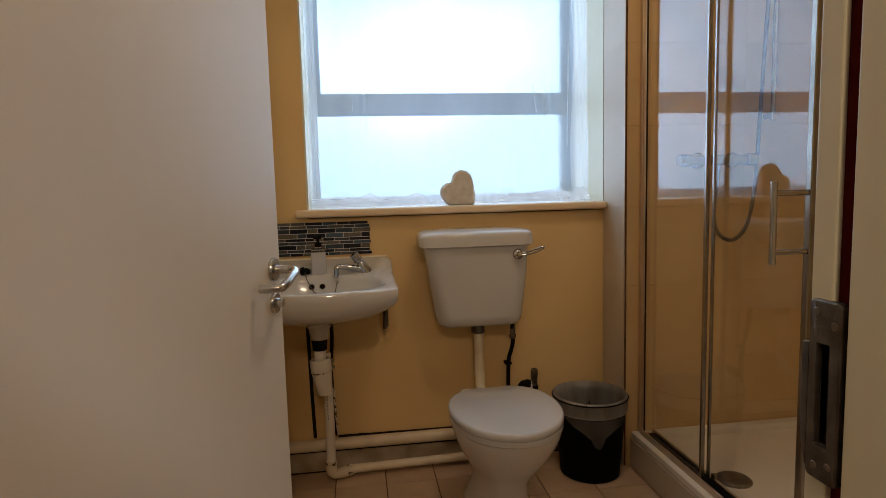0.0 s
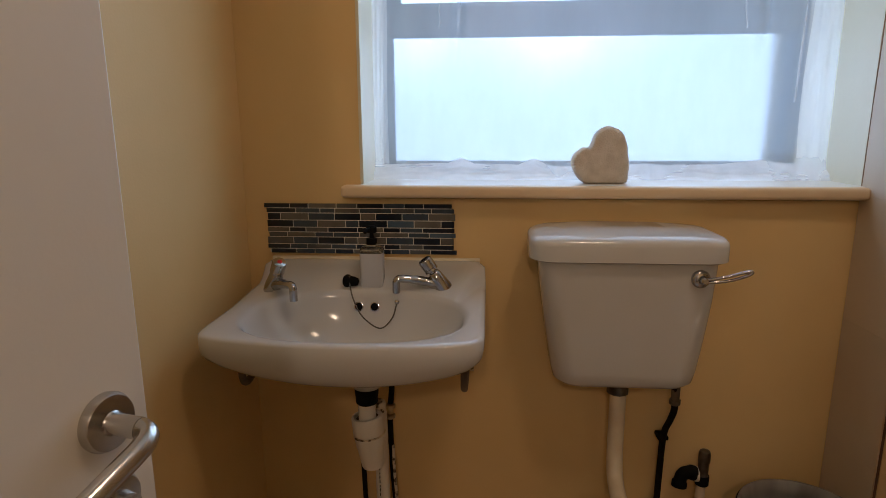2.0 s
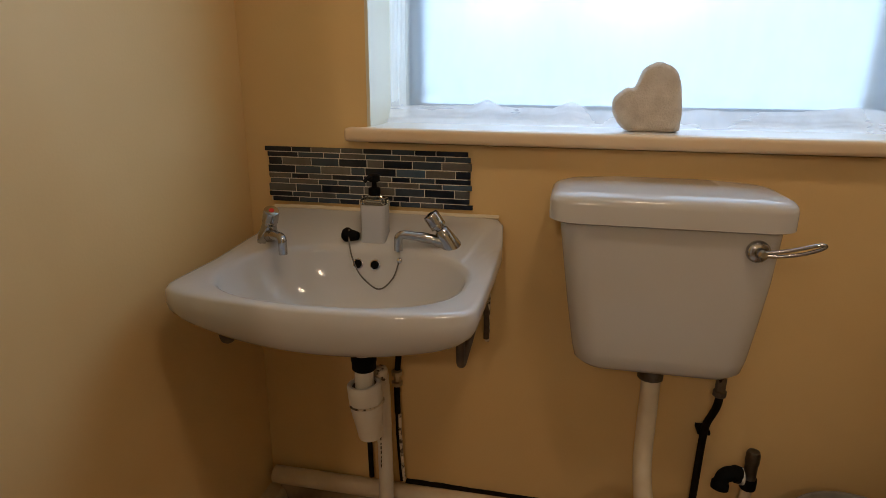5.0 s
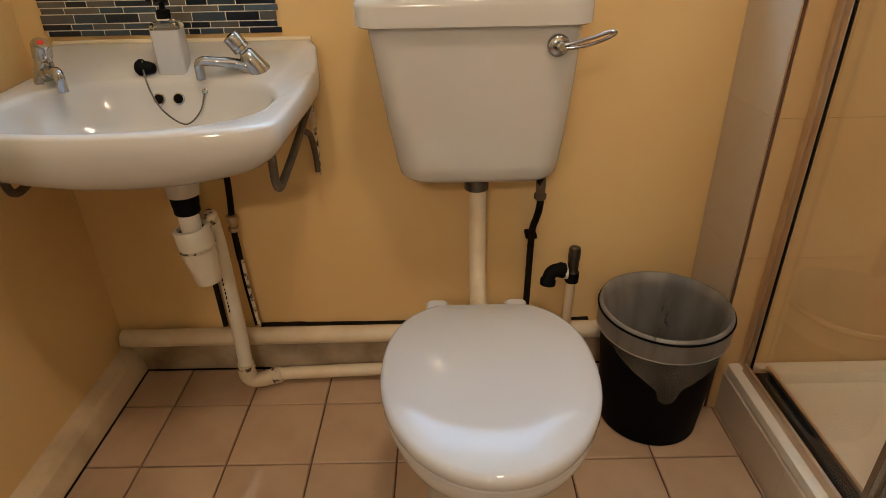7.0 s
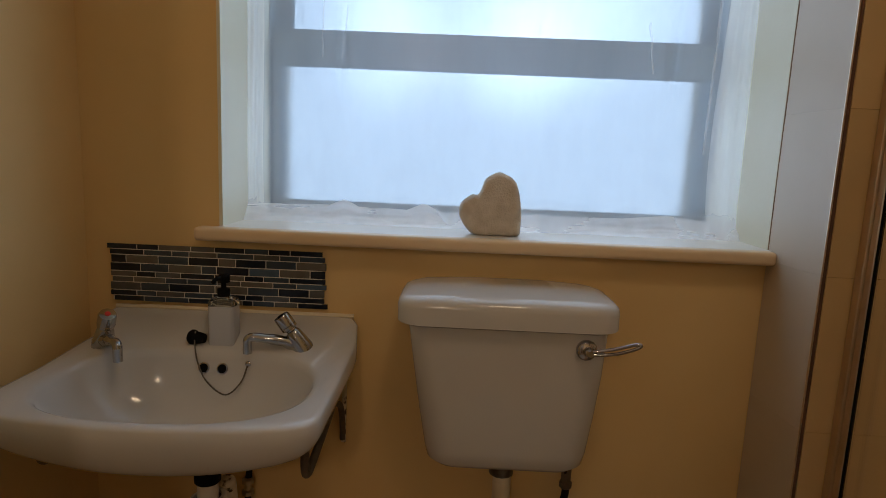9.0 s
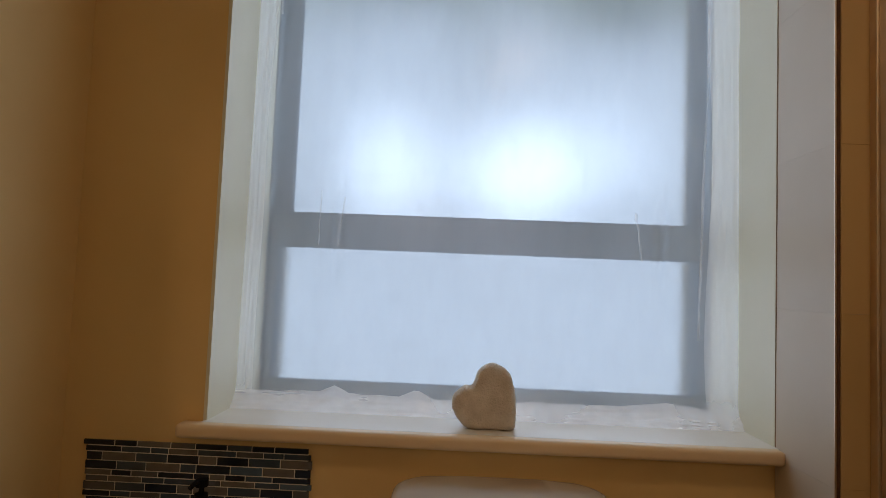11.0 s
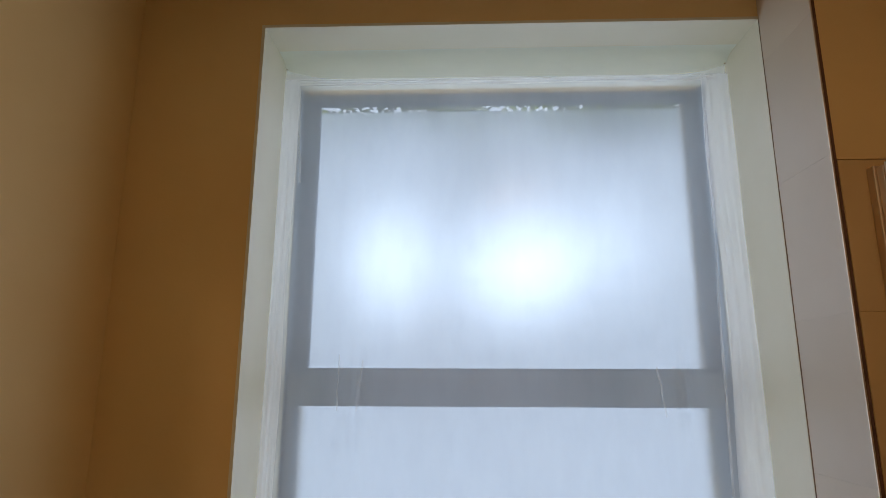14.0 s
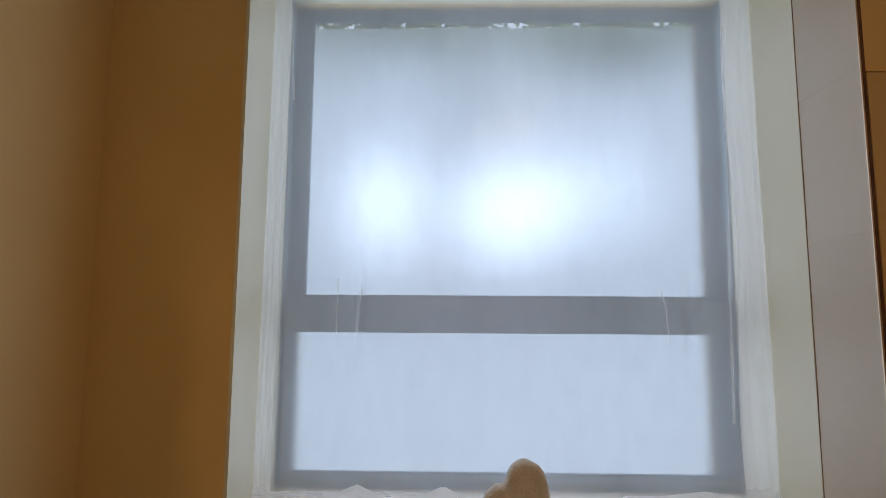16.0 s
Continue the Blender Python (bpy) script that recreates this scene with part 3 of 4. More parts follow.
def build_door():
    d = thing("door_1", "open off-white painted flush door with steel lever handle", "door", "structure")
    parts = [part("leaf", boxes((0.0, LEAF, 0.0, 0.040, 0.008, 2.04), bevel=0.002), DOOR_PAINT, d, smooth=False)]
    hx, hz = LEAF - 0.046, 0.998
    for s, y in ((-1, 0.0), (1, 0.040)):
        h = part("door_handle", lathe([(0.026, 0), (0.0265, 0.004), (0.024, 0.009), (0.011, 0.010), (0.0095, 0.012), (0.0095, 0.04)], (hx, y, hz), (0, s, 0)), STEEL, d, "brushed steel lever on round rose")
        lever = sweep(spline([(hx, y + s * 0.020, hz), (hx, y + s * 0.042, hz), (hx - 0.012, y + s * 0.056, hz - 0.003), (hx - 0.05, y + s * 0.060, hz - 0.012), (hx - 0.086, y + s * 0.060, hz - 0.022), (hx - 0.098, y + s * 0.054, hz - 0.025), (hx - 0.103, y + s * 0.036, hz - 0.026), (hx - 0.104, y + s * 0.014, hz - 0.026)], 5), 0.0092)
        parts += [h, part("lever", lever, STEEL, h)]
        t = part("thumb_turn", lathe([(0.024, 0), (0.0245, 0.004), (0.022, 0.008), (0.010, 0.009), (0.009, 0.022)], (hx, y, hz - 0.075), (0, s, 0)), STEEL, d, "round steel bathroom lock rose")
        parts.append(t)
    parts.append(part("latch_plate", boxes((LEAF - 0.0005, LEAF + 0.0015, 0.009, 0.031, 0.88, 1.04)), STEEL, d, smooth=False))
    put(parts, DOOR_M)


build_door()

jamb = thing("door_frame", "cream painted door frame with dark maroon rebate", "door frame", "structure")
JX = 0.425
part("side_jamb", boxes((JX, 0.462, 0.09, 0.205, 0, 2.06), (JX + 0.004, 0.462, 0.226, 0.252, 0, 2.06), bevel=0.002), JAMB, jamb, smooth=False)
part("rebate", boxes((JX + 0.010, 0.46, 0.205, 0.226, 0, 2.06)), MAROON, jamb, "dark maroon strip in the rebate", smooth=False)
part("side_jamb", boxes((-0.442, -0.412, 0.09, 0.242, 0, 2.06), bevel=0.002), JAMB, jamb, smooth=False)
part("head_jamb", boxes((-0.442, 0.462, 0.09, 0.242, 2.06, 2.095), bevel=0.002), JAMB, jamb, smooth=False)
part("architrave", boxes((0.462, 0.52, 0.24, 0.252, 0, 2.14), (0.462, 0.52, 0.092, 0.11, 0, 2.14), bevel=0.004), JAMB, jamb, smooth=False)
rings = []
for o, x in ((0.0, JX + 0.006), (0.0, JX), (0.0015, JX - 0.0015)):
    rings.append([Vector((x, p.x, p.y)) for p in rrect(0.2095 + o, 0.2465 - o, 0.893 + o, 1.061 - o, 0, 0.006)])
for o, x in ((-0.0008, JX - 0.0015), (0.0, JX), (0.0, JX + 0.005)):
    rings.append([Vector((x, p.x, p.y)) for p in rrect(0.2215 + o, 0.2360 - o, 0.926 + o, 1.021 - o, 0, 0.0012)])
plate = part("strike_plate", loft(rings, False, False), WORN, jamb, "worn dark steel strike plate with screws")
rings = []
for z, w in ((0.902, 0.001), (0.914, 0.006), (0.926, 0.0112), (0.960, 0.0125), (0.995, 0.0125), (1.018, 0.0118), (1.0195, 0.001)):
    rings.append([Vector((JX - 0.0014, 0.2460, z)), Vector((JX - 0.0012, 0.2460 + w * 0.6, z)), Vector((JX + 0.0025, 0.2460 + w, z)), Vector((JX + 0.0045, 0.2460 + w, z)), Vector((JX + 0.0015, 0.2460, z))])
part("keep_lip", loft(rings), WORN, plate, "bent worn lip of the plate")
part("keep_hole", boxes((JX + 0.004, JX + 0.0095, 0.2217, 0.2358, 0.927, 1.020)), BLACK, plate, smooth=False)
for y, z in ((0.2185, 0.910), (0.2350, 0.906), (0.2165, 1.040), (0.2365, 1.050)):
    part("screw_hole", lathe([(0.0042, 0), (0.0034, 0.0008), (0.0, 0.0009)], (JX - 0.0014, y, z), (-1, 0, 0), 12), IRON, plate, "countersunk screw")

# ---- skirting and pipes ----
sk = thing("baseboard", "dirty worn cream skirting board", "skirting", "structure")
part("back_board", boxes((X0 + 0.03, PX, 2.190, Y1 - 0.001, 0, 0.084), bevel=0.002), DIRTY, sk, smooth=False)
bm = bmesh.new()
rings = []
for y in (Y0 + 0.02, Y1 - 0.001):
    rings.append([Vector((x, y, z)) for x, z in ((X0, 0), (X0 + 0.055, 0), (X0 + 0.052, 0.025), (X0 + 0.044, 0.060), (X0 + 0.036, 0.072), (X0, 0.080))])
part("side_board", loft(rings), SKIRT, sk, smooth=False)

hp = thing("boxed_pipe", "cream painted waste pipe along the wall", "pipe")
part("pipe", sweep([(X0 + 0.02, 2.183, 0.119), (0.30, 2.183, 0.121), (PX - 0.002, 2.183, 0.124)], 0.0245, 20), PIPE_P, hp)
# Thin dark strips of uneven height along the top of the pipe.
for x0, x1, h0, h1 in ((-0.10, 0.10, 0.0055, 0.0030), (0.08, 0.30, 0.0032, 0.0015), (0.28, 0.46, 0.0015, 0.0030), (0.745, 0.80, 0.002, 0.003)):
    rings = []
    for i in range(13):
        x = x0 + (x1 - x0) * i / 12
        h = 0.1425 + (h0 + (h1 - h0) * i / 12) * (0.8 + 0.6 * noise.noise((30 * x, 1.7, 0)))
        rings.append([Vector((x, y, z)) for y, z in ((2.190, 0.139), (2.2092, 0.139), (2.2092, h), (2.196, h))])
    part("dark_gap", loft(rings), DARK_PIPE_SHADE, hp, "dark uneven line above the pipe", smooth=False)


grime_shade = thing("floor_grime_shade", "dark dirt line along the skirting foot, shade strip above it", "dirt", "structure")
part("grime_strip", boxes((X0 + 0.052, PX - 0.01, 2.1865, 2.1895, 0.0005, 0.0045), (X0 + 0.0535, X0 + 0.058, 0.30, 2.186, 0.0005, 0.0035)), DARK_PIPE_SHADE, grime_shade, smooth=False)
# Black strip stands in for the shadow line under the pipe.
part("shade_strip", boxes((X0 + 0.06, PX - 0.004, 2.1935, 2.2085, 0.0845, 0.0955)), DARK_PIPE_SHADE, grime_shade, "dark strip for the shade between pipe and skirting", smooth=False)


def build_waste():
    w = thing("bottle_trap", "white plastic bottle trap and waste pipe under basin", "waste pipe")
    tx, ty = -0.146, 2.03
    lean = Vector((-0.10, 0.0, 1.0))
    part("black_collar", lathe([(0.025, 0.0), (0.0275, 0.003), (0.0275, 0.018), (0.029, 0.022), (0.030, 0.040), (0.026, 0.044)], (tx - 0.002, ty, 0.564)), BLACK, w, "black rubber collar")
    part("tail", lathe([(0.022, 0), (0.022, 0.06)], (tx - 0.002, ty, 0.507)), PLASTIC, w)
    part("nut", lathe([(0.038, 0), (0.040, 0.003), (0.0395, 0.044), (0.037, 0.047), (0.030, 0.047), (0.028, 0.030)], (tx + 0.001, ty, 0.482), lean, 36), PLASTIC, w)
    # Dark ring set across the open top of the nut.
    part("nut_gap", lathe([(0.0215, 0), (0.0300, 0.001)], (tx - 0.001, ty, 0.5215), lean), IRON, w, "dark ring inside the nut", smooth=False)
    part("seal_ring", lathe([(0.0385, 0), (0.0412, 0.0015), (0.0412, 0.003), (0.0385, 0.0045)], (tx + 0.002, ty, 0.477), lean, 36), FLAKE, w, "grimy joint ring")
    part("bottle", lathe([(0.020, 0), (0.0265, 0.002), (0.0285, 0.006), (0.033, 0.045), (0.036, 0.060), (0.038, 0.088), (0.034, 0.090)], (tx + 0.010, ty, 0.388), lean, 36), PLASTIC, w)
    part("threaded_stub", lathe([(0.016, 0), (0.019, 0.002), (0.0175, 0.006), (0.0195, 0.010), (0.0175, 0.014), (0.020, 0.018), (0.018, 0.024), (0.014, 0.027)], (-0.131, 2.092, 0.512), (0.05, -0.2, 1), 18), FLAKE, w, "stained rough threaded joint")
    part("side_arm", sweep(spline([(tx, ty + 0.03, 0.505), (-0.138, 2.075, 0.508), (-0.131, 2.10, 0.495)], 4), 0.0175, 16), PLASTIC, w)
    part("drop_pipe", sweep([(-0.131, 2.098, 0.518), (-0.130, 2.108, 0.45), (-0.128, 2.113, 0.22), (-0.130, 2.113, 0.055)], 0.0185, 18), PLASTIC, w)
    for k in range(9):
        z = 0.365 - 0.013 * k
        part("print_mark", boxes((-0.1335, -0.1318, 2.0895, 2.0925, z, z + (0.008 if k % 3 else 0.004))), DARK_PIPE_SHADE, w, "tiny unreadable print on the pipe", smooth=False)
    part("elbow", sweep(spline([(-0.130, 2.113, 0.082), (-0.130, 2.112, 0.045), (-0.116, 2.113, 0.0245), (-0.085, 2.120, 0.024), (-0.045, 2.128, 0.032)], 6), [0.0215] * 3 + [0.0225] * 6 + [0.0205] * 8 + [0.0215] * 8, 18), PIPE_P, w)
    part("elbow_collar", lathe([(0.0215, 0), (0.0235, 0.002), (0.0225, 0.010), (0.020, 0.013)], (-0.130, 2.113, 0.066), (0, 0, 1), 24), FLAKE, w, "stained joint collar")
    part("elbow_collar", lathe([(0.0205, 0), (0.0232, 0.003), (0.0222, 0.022), (0.019, 0.025)], (-0.068, 2.1235, 0.028), (1, 0.18, 0.12), 24), FLAKE, w, "stained joint collar")
    part("run_pipe", sweep([(-0.050, 2.128, 0.032), (0.40, 2.145, 0.034), (0.62, 2.15, 0.036)], 0.0175, 18), PIPE_P, w)


build_waste()


def build_supply():
    s1 = thing("basin_supply_pipe", "old dark supply pipes below the basin", "pipe")
    part("pipe", sweep(spline([(-0.109, 2.186, 0.70), (-0.109, 2.186, 0.57), (-0.116, 2.187, 0.48), (-0.118, 2.187, 0.44), (-0.117, 2.188, 0.36)], 5), 0.0078), DARK_PIPE_SHADE, s1)
    part("lower_pipe", sweep(spline([(-0.118, 2.188, 0.445), (-0.116, 2.188, 0.30), (-0.110, 2.188, 0.20), (-0.107, 2.188, 0.155)], 5), 0.0062), DARK_PIPE_SHADE, s1)
    part("flaked_paint", sweep(spline([(-0.110, 2.184, 0.36), (-0.109, 2.184, 0.29), (-0.1035, 2.184, 0.20), (-0.1005, 2.184, 0.16)], 5), 0.0045, 8), FLAKE, s1, "flaking pale paint")
    part("coupling", lathe([(0.010, 0), (0.0145, 0.003), (0.0145, 0.012), (0.009, 0.015), (0.009, 0.030), (0.0145, 0.032), (0.0145, 0.042), (0.010, 0.046)], (-0.117, 2.186, 0.440), seg=8), BRASS, s1, "tarnished brass coupling")
    part("cold_pipe", sweep([(-0.205, 2.190, 0.66), (-0.200, 2.192, 0.35), (-0.195, 2.192, 0.15)], 0.0070), DARK_PIPE_SHADE, s1)
    s2 = thing("cistern_supply_pipe", "bent dark supply pipe below the cistern", "pipe")
    part("pipe", sweep(spline([(0.630, 2.12, 0.60), (0.634, 2.125, 0.545), (0.634, 2.13, 0.515), (0.631, 2.145, 0.482), (0.626, 2.163, 0.445), (0.626, 2.176, 0.40), (0.625, 2.178, 0.34), (0.622, 2.178, 0.16)], 5), 0.0085), DARK_PIPE_SHADE, s2)
    part("tap_connector", lathe([(0.011, 0), (0.0145, 0.003), (0.0145, 0.014), (0.011, 0.016), (0.0115, 0.04), (0.010, 0.065)], (0.633, 2.124, 0.538), seg=8), IRON, s2, "dark tarnished connector")
    part("clip", boxes((0.612, 0.640, 2.170, 2.208, 0.410, 0.420), bevel=0.002), BLACK, s2)
    s3 = thing("capped_valve", "brass stop valve with black plastic elbow on pipe", "valve")
    part("riser", sweep([(0.732, 2.17, 0.145), (0.735, 2.17, 0.29)], 0.0125), COPPERP, s3)
    part("valve_body", lathe([(0.013, 0), (0.0165, 0.002), (0.0165, 0.028), (0.014, 0.032), (0.014, 0.066), (0.0155, 0.070), (0.0155, 0.094), (0.013, 0.101), (0.007, 0.104)], (0.736, 2.17, 0.283), (0.02, 0, 1), 14), WORN, s3, "worn chromed valve body")
    part("valve_collar", lathe([(0.0170, 0), (0.0178, 0.002), (0.0178, 0.026), (0.0170, 0.028)], (0.7362, 2.17, 0.285), (0.02, 0, 1), 14), BLACK, s3, "black valve collar")
    part("white_ring", lathe([(0.0150, 0), (0.0205, 0.001), (0.0205, 0.008), (0.0150, 0.009)], (0.721, 2.166, 0.318), (-1, -0.1, 0), 18), PLASTIC, s3, "white plastic ring")
    part("black_elbow", sweep(spline([(0.712, 2.165, 0.320), (0.698, 2.162, 0.324), (0.680, 2.157, 0.320), (0.673, 2.154, 0.305), (0.671, 2.152, 0.288)], 4), [0.020] * 4 + [0.0175] * 4 + [0.0165] * 5 + [0.020] * 4, 18), BLACK, s3, "black plastic push-fit elbow")


build_supply()


# ---- basin ----
def build_basin():
    b = thing("wash_basin", "white ceramic wall basin with two chrome taps", "basin")
    cx, cy, seg = -0.145, 1.955, 96
    xl, xr, yb, yf = -0.446, 0.145, 2.208, 1.757

    def rise(y):
        t = min(1, max(0, (y - 2.135) / 0.055))
        return 0.832 + 0.010 * min(1, max(0, (y - 1.95) / 0.15)) + 0.050 * t * t * (3 - 2 * t)

    def outline(k, inset, r=0.035):
        a = 2 * math.pi * k / seg
        c, s = math.cos(a), math.sin(a)
        hx, hy = (xr - xl) / 2 - inset, (yb - yf) / 2 - inset
        n = 15.0
        d = (abs(c / hx) ** n + abs(s / hy) ** n) ** (-1 / n)
        x, y = (xl + xr) / 2 + d * c, (yb + yf) / 2 + d * s
        if s < 0:
            u = (x - cx) / (hx + 0.001)
            y -= 0.040 * max(0, 1 - u * u) * min(1, -(y - (yb + yf) / 2) / hy)
        return x, min(y, yb)

    def bowl(k, f, fy=1.0, sh=0.0):
        a = 2 * math.pi * k / seg
        c, s = math.cos(a), math.sin(a)
        n = 2.5
        return cx + 0.245 * f * math.copysign(abs(c) ** (2 / n), c), 1.915 + sh + 0.168 * f * fy * math.copysign(abs(s) ** (2 / n), s)

    rings = []
    for f, z in ((0.10, 0.690), (0.30, 0.693), (0.52, 0.703), (0.72, 0.727), (0.86, 0.762), (0.94, 0.795), (0.985, 0.820)):
        rings.append([Vector((*bowl(k, f, 1.0, 0.03 * (1 - f)), z)) for k in range(seg)])
    for f in (1.01, 1.05):
        r = []
        for k in range(seg):
            x, y = bowl(k, f)
            r.append(Vector((x, y, rise(y) - (0.004 if f < 1.02 else 0.0))))
        rings.append(r)
    for inset, dz in ((0.012, 0.0), (0.004, -0.0015), (0.0, -0.006)):
        r = []
        for k in range(seg):
            x, y = outline(k, inset)
            r.append(Vector((x, y, rise(y) + dz)))
        rings.append(r)
    for inset, z, lift in ((0.0, 0.800, 0.002), (0.003, 0.782, 0.006), (0.008, 0.766, 0.013), (0.016, 0.752, 0.019), (0.028, 0.739, 0.024), (0.044, 0.727, 0.026), (0.064, 0.716, 0.026), (0.090, 0.706, 0.022), (0.120, 0.696, 0.014), (0.150, 0.684, 0.006)):
        r = []
        for k in range(seg):
            x, y = outline(k, inset)
            f = max(0, (inset - 0.03) / 0.158)
            r.append(Vector((x + (cx - x) * 0.35 * f * f, y + 0.045 * f, z + lift * min(1, abs(x - cx) / 0.29) ** 2.2)))
        rings.append(r)
    for r0, z in ((0.060, 0.668), (0.042, 0.652), (0.036, 0.630), (0.034, 0.608)):
        rings.append([Vector((cx - 0.002 + r0 * math.cos(a), 2.03 + r0 * math.sin(a), z)) for a in (2 * math.pi * k / seg for k in range(seg))])
    body = part("basin_body", loft(rings), CERAMIC, b, angle=60)
    part("waste_ring", lathe([(0.030, 0), (0.030, 0.002), (0.020, 0.002)], (cx, 1.945, 0.6905), seg=24), CHROME, body, "chrome waste ring")
    for x, y, z in ((-0.170, 2.0745, 0.800), (-0.130, 2.0745, 0.800)):
        part("overflow_hole", lathe([(0.0120, 0), (0.0120, 0.003), (0.0095, 0.0035)], (x, y, z), (0.0, -0.93, 0.3), 20), CHROME, body, "chrome overflow ring")
        part("overflow_hole", lathe([(0.0098, 0), (0.0094, 0.0042)], (x, y, z), (0.0, -0.93, 0.3), 20), BLACK, body, "dark overflow hole")
    for sgn, x in ((1, 0.098), (-1, -0.388)):
        pts = spline([(x + sgn * 0.012, 2.204, 0.762), (x + sgn * 0.010, 2.185, 0.752), (x + sgn * 0.006, 2.05, 0.708), (x + sgn * 0.004, 1.92, 0.678), (x + sgn * 0.004, 1.882, 0.678), (x + sgn * 0.004, 1.868, 0.700), (x + sgn * 0.004, 1.868, 0.745)], 5)
        part("bracket", sweep(pts, 0.0082, 10), IRON, b, "dark cast iron bracket")
        part("bracket_stay", sweep(spline([(x + sgn * 0.010, 2.200, 0.590), (x + sgn * 0.011, 2.190, 0.640), (x + sgn * 0.010, 2.165, 0.690), (x + sgn * 0.008, 2.10, 0.722)], 5), 0.0070, 10), IRON, b)
        part("wall_plate", boxes((x + sgn * 0.012 - 0.0055, x + sgn * 0.012 + 0.0055, 2.200, 2.2085, 0.580, 0.772), bevel=0.002), FLAKE, b, "rusty bracket plate with flaking paint")
    part("sealant", sweep(spline([(xl + 0.015, 2.2055, 0.892), (-0.3, 2.205, 0.894), (-0.1, 2.2055, 0.892), (xr - 0.016, 2.2055, 0.893)], 8), 0.0058, 8), GLOSS, b, "cream bead of sealant along the wall")
    return b


basin = build_basin()


def build_tap(x, y, z, fx, fy, dot, label):
    """A pillar tap whose spout points along (fx, fy)."""
    t = thing("basin_tap", label, "tap", group="basin taps")
    f = Vector((fx, fy, 0)).normalized()
    o = Vector((x, y, z))
    up = Vector((0, 0, 1))
    part("flange", lathe([(0.0235, 0), (0.0235, 0.003), (0.0215, 0.005)], o), CHROME, t)
    part("tap_body", sweep([o + up * 0.002, o + up * 0.012 + f * 0.005, o + up * 0.030 + f * 0.016, o + up * 0.046 + f * 0.026, o + up * 0.050 + f * 0.029], [0.0235, 0.0225, 0.0190, 0.0155, 0.0110], 20), CHROME, t)
    part("spout", sweep(spline([o + up * 0.016 + f * 0.010, o + up * 0.027 + f * 0.050, o + up * 0.034 + f * 0.095, o + up * 0.035 + f * 0.112, o + up * 0.030 + f * 0.1190, o + up * 0.018 + f * 0.1200, o + up * 0.000 + f * 0.1200], 5), [0.0150] * 4 + [0.0115] * 4 + [0.0098] * 6 + [0.0095] * 17, 16), CHROME, t)
    ax = (up * 0.82 + f * 0.57).normalized()
    top = o + up * 0.047 + f * 0.027
    part("neck", lathe([(0.0105, 0), (0.0105, 0.012)], top - ax * 0.002, ax, 16), CHROME, t)
    h = part("tap_head", lathe([(0.0140, 0), (0.0178, 0.002), (0.0178, 0.008), (0.0168, 0.009), (0.0178, 0.010), (0.0178, 0.031), (0.0160, 0.035), (0.009, 0.036)], top + ax * 0.007, ax, 16), CHROME, t, "round chrome tap head")
    part("indice", lathe([(0.0060, 0), (0.0056, 0.0015)], top + ax * 0.0428, ax, 16), dot, h)
    return t


build_tap(-0.388, 2.075, 0.8385, 0.68, -0.73, RED, "chrome pillar hot tap with red indice on basin")
build_tap(0.043, 2.095, 0.8385, -1.0, -0.20, BLACK, "chrome pillar cold tap with dark indice on basin")


def build_soap():
    s = thing("soap_dispenser", "white square soap bottle with black pump", "soap dispenser")
    x, y, z = -0.142, 2.118, 0.842
    q = 0.0285
    part("bottle", loft([rrect(x - q * k, x + q * k, y - q * 0.8 * k, y + q * 0.8 * k, z + h, 0.008 * k) for k, h in ((0.94, 0), (1, 0.003), (1, 0.088), (0.96, 0.0885))]), SEAT_P, s, "bottle full of cream soap")
    part("clear_shoulder", loft([rrect(x - q * k, x + q * k, y - q * 0.8 * k, y + q * 0.8 * k, z + h, 0.008 * k) for k, h in ((1, 0.0887), (1, 0.096), (0.93, 0.101), (0.5, 0.105), (0.42, 0.108))]), CLEAR, s, "clear plastic shoulder above the soap")
    p = part("pump", lathe([(0.0135, 0), (0.0135, 0.016), (0.006, 0.018), (0.005, 0.030), (0.013, 0.031), (0.013, 0.045), (0.010, 0.047)], (x, y, z + 0.108), seg=18), BLACK, s, "black plastic pump head")
    part("nozzle", sweep(spline([(x, y, z + 0.148), (x - 0.006, y - 0.022, z + 0.150), (x - 0.010, y - 0.034, z + 0.144)], 3), 0.0045, 8), BLACK, p)


build_soap()


def build_plug():
    p = thing("basin_plug", "black rubber basin plug on ball chain", "plug")
    part("plug", lathe([(0.006, 0), (0.012, 0.002), (0.0165, 0.008), (0.0165, 0.014), (0.0135, 0.018), (0.0125, 0.028), (0.0095, 0.038), (0.004, 0.040)], (-0.214, 2.100, 0.860), (1.0, -0.1, -0.05), 20), BLACK, p)
    pts = spline([(-0.196, 2.094, 0.874), (-0.193, 2.083, 0.850), (-0.180, 2.066, 0.815), (-0.155, 2.050, 0.780), (-0.112, 2.038, 0.757), (-0.084, 2.052, 0.778), (-0.074, 2.072, 0.812)], 12)
    part("chain", sweep(pts, [0.0021 if i % 2 else 0.0013 for i in range(len(pts))], 8), WORN, p, "thin tarnished ball chain")
    part("chain_stay", lathe([(0.006, 0), (0.006, 0.008), (0.003, 0.010)], (-0.074, 2.080, 0.812), (0, -1, 0.3), 12), CHROME, p)


build_plug()


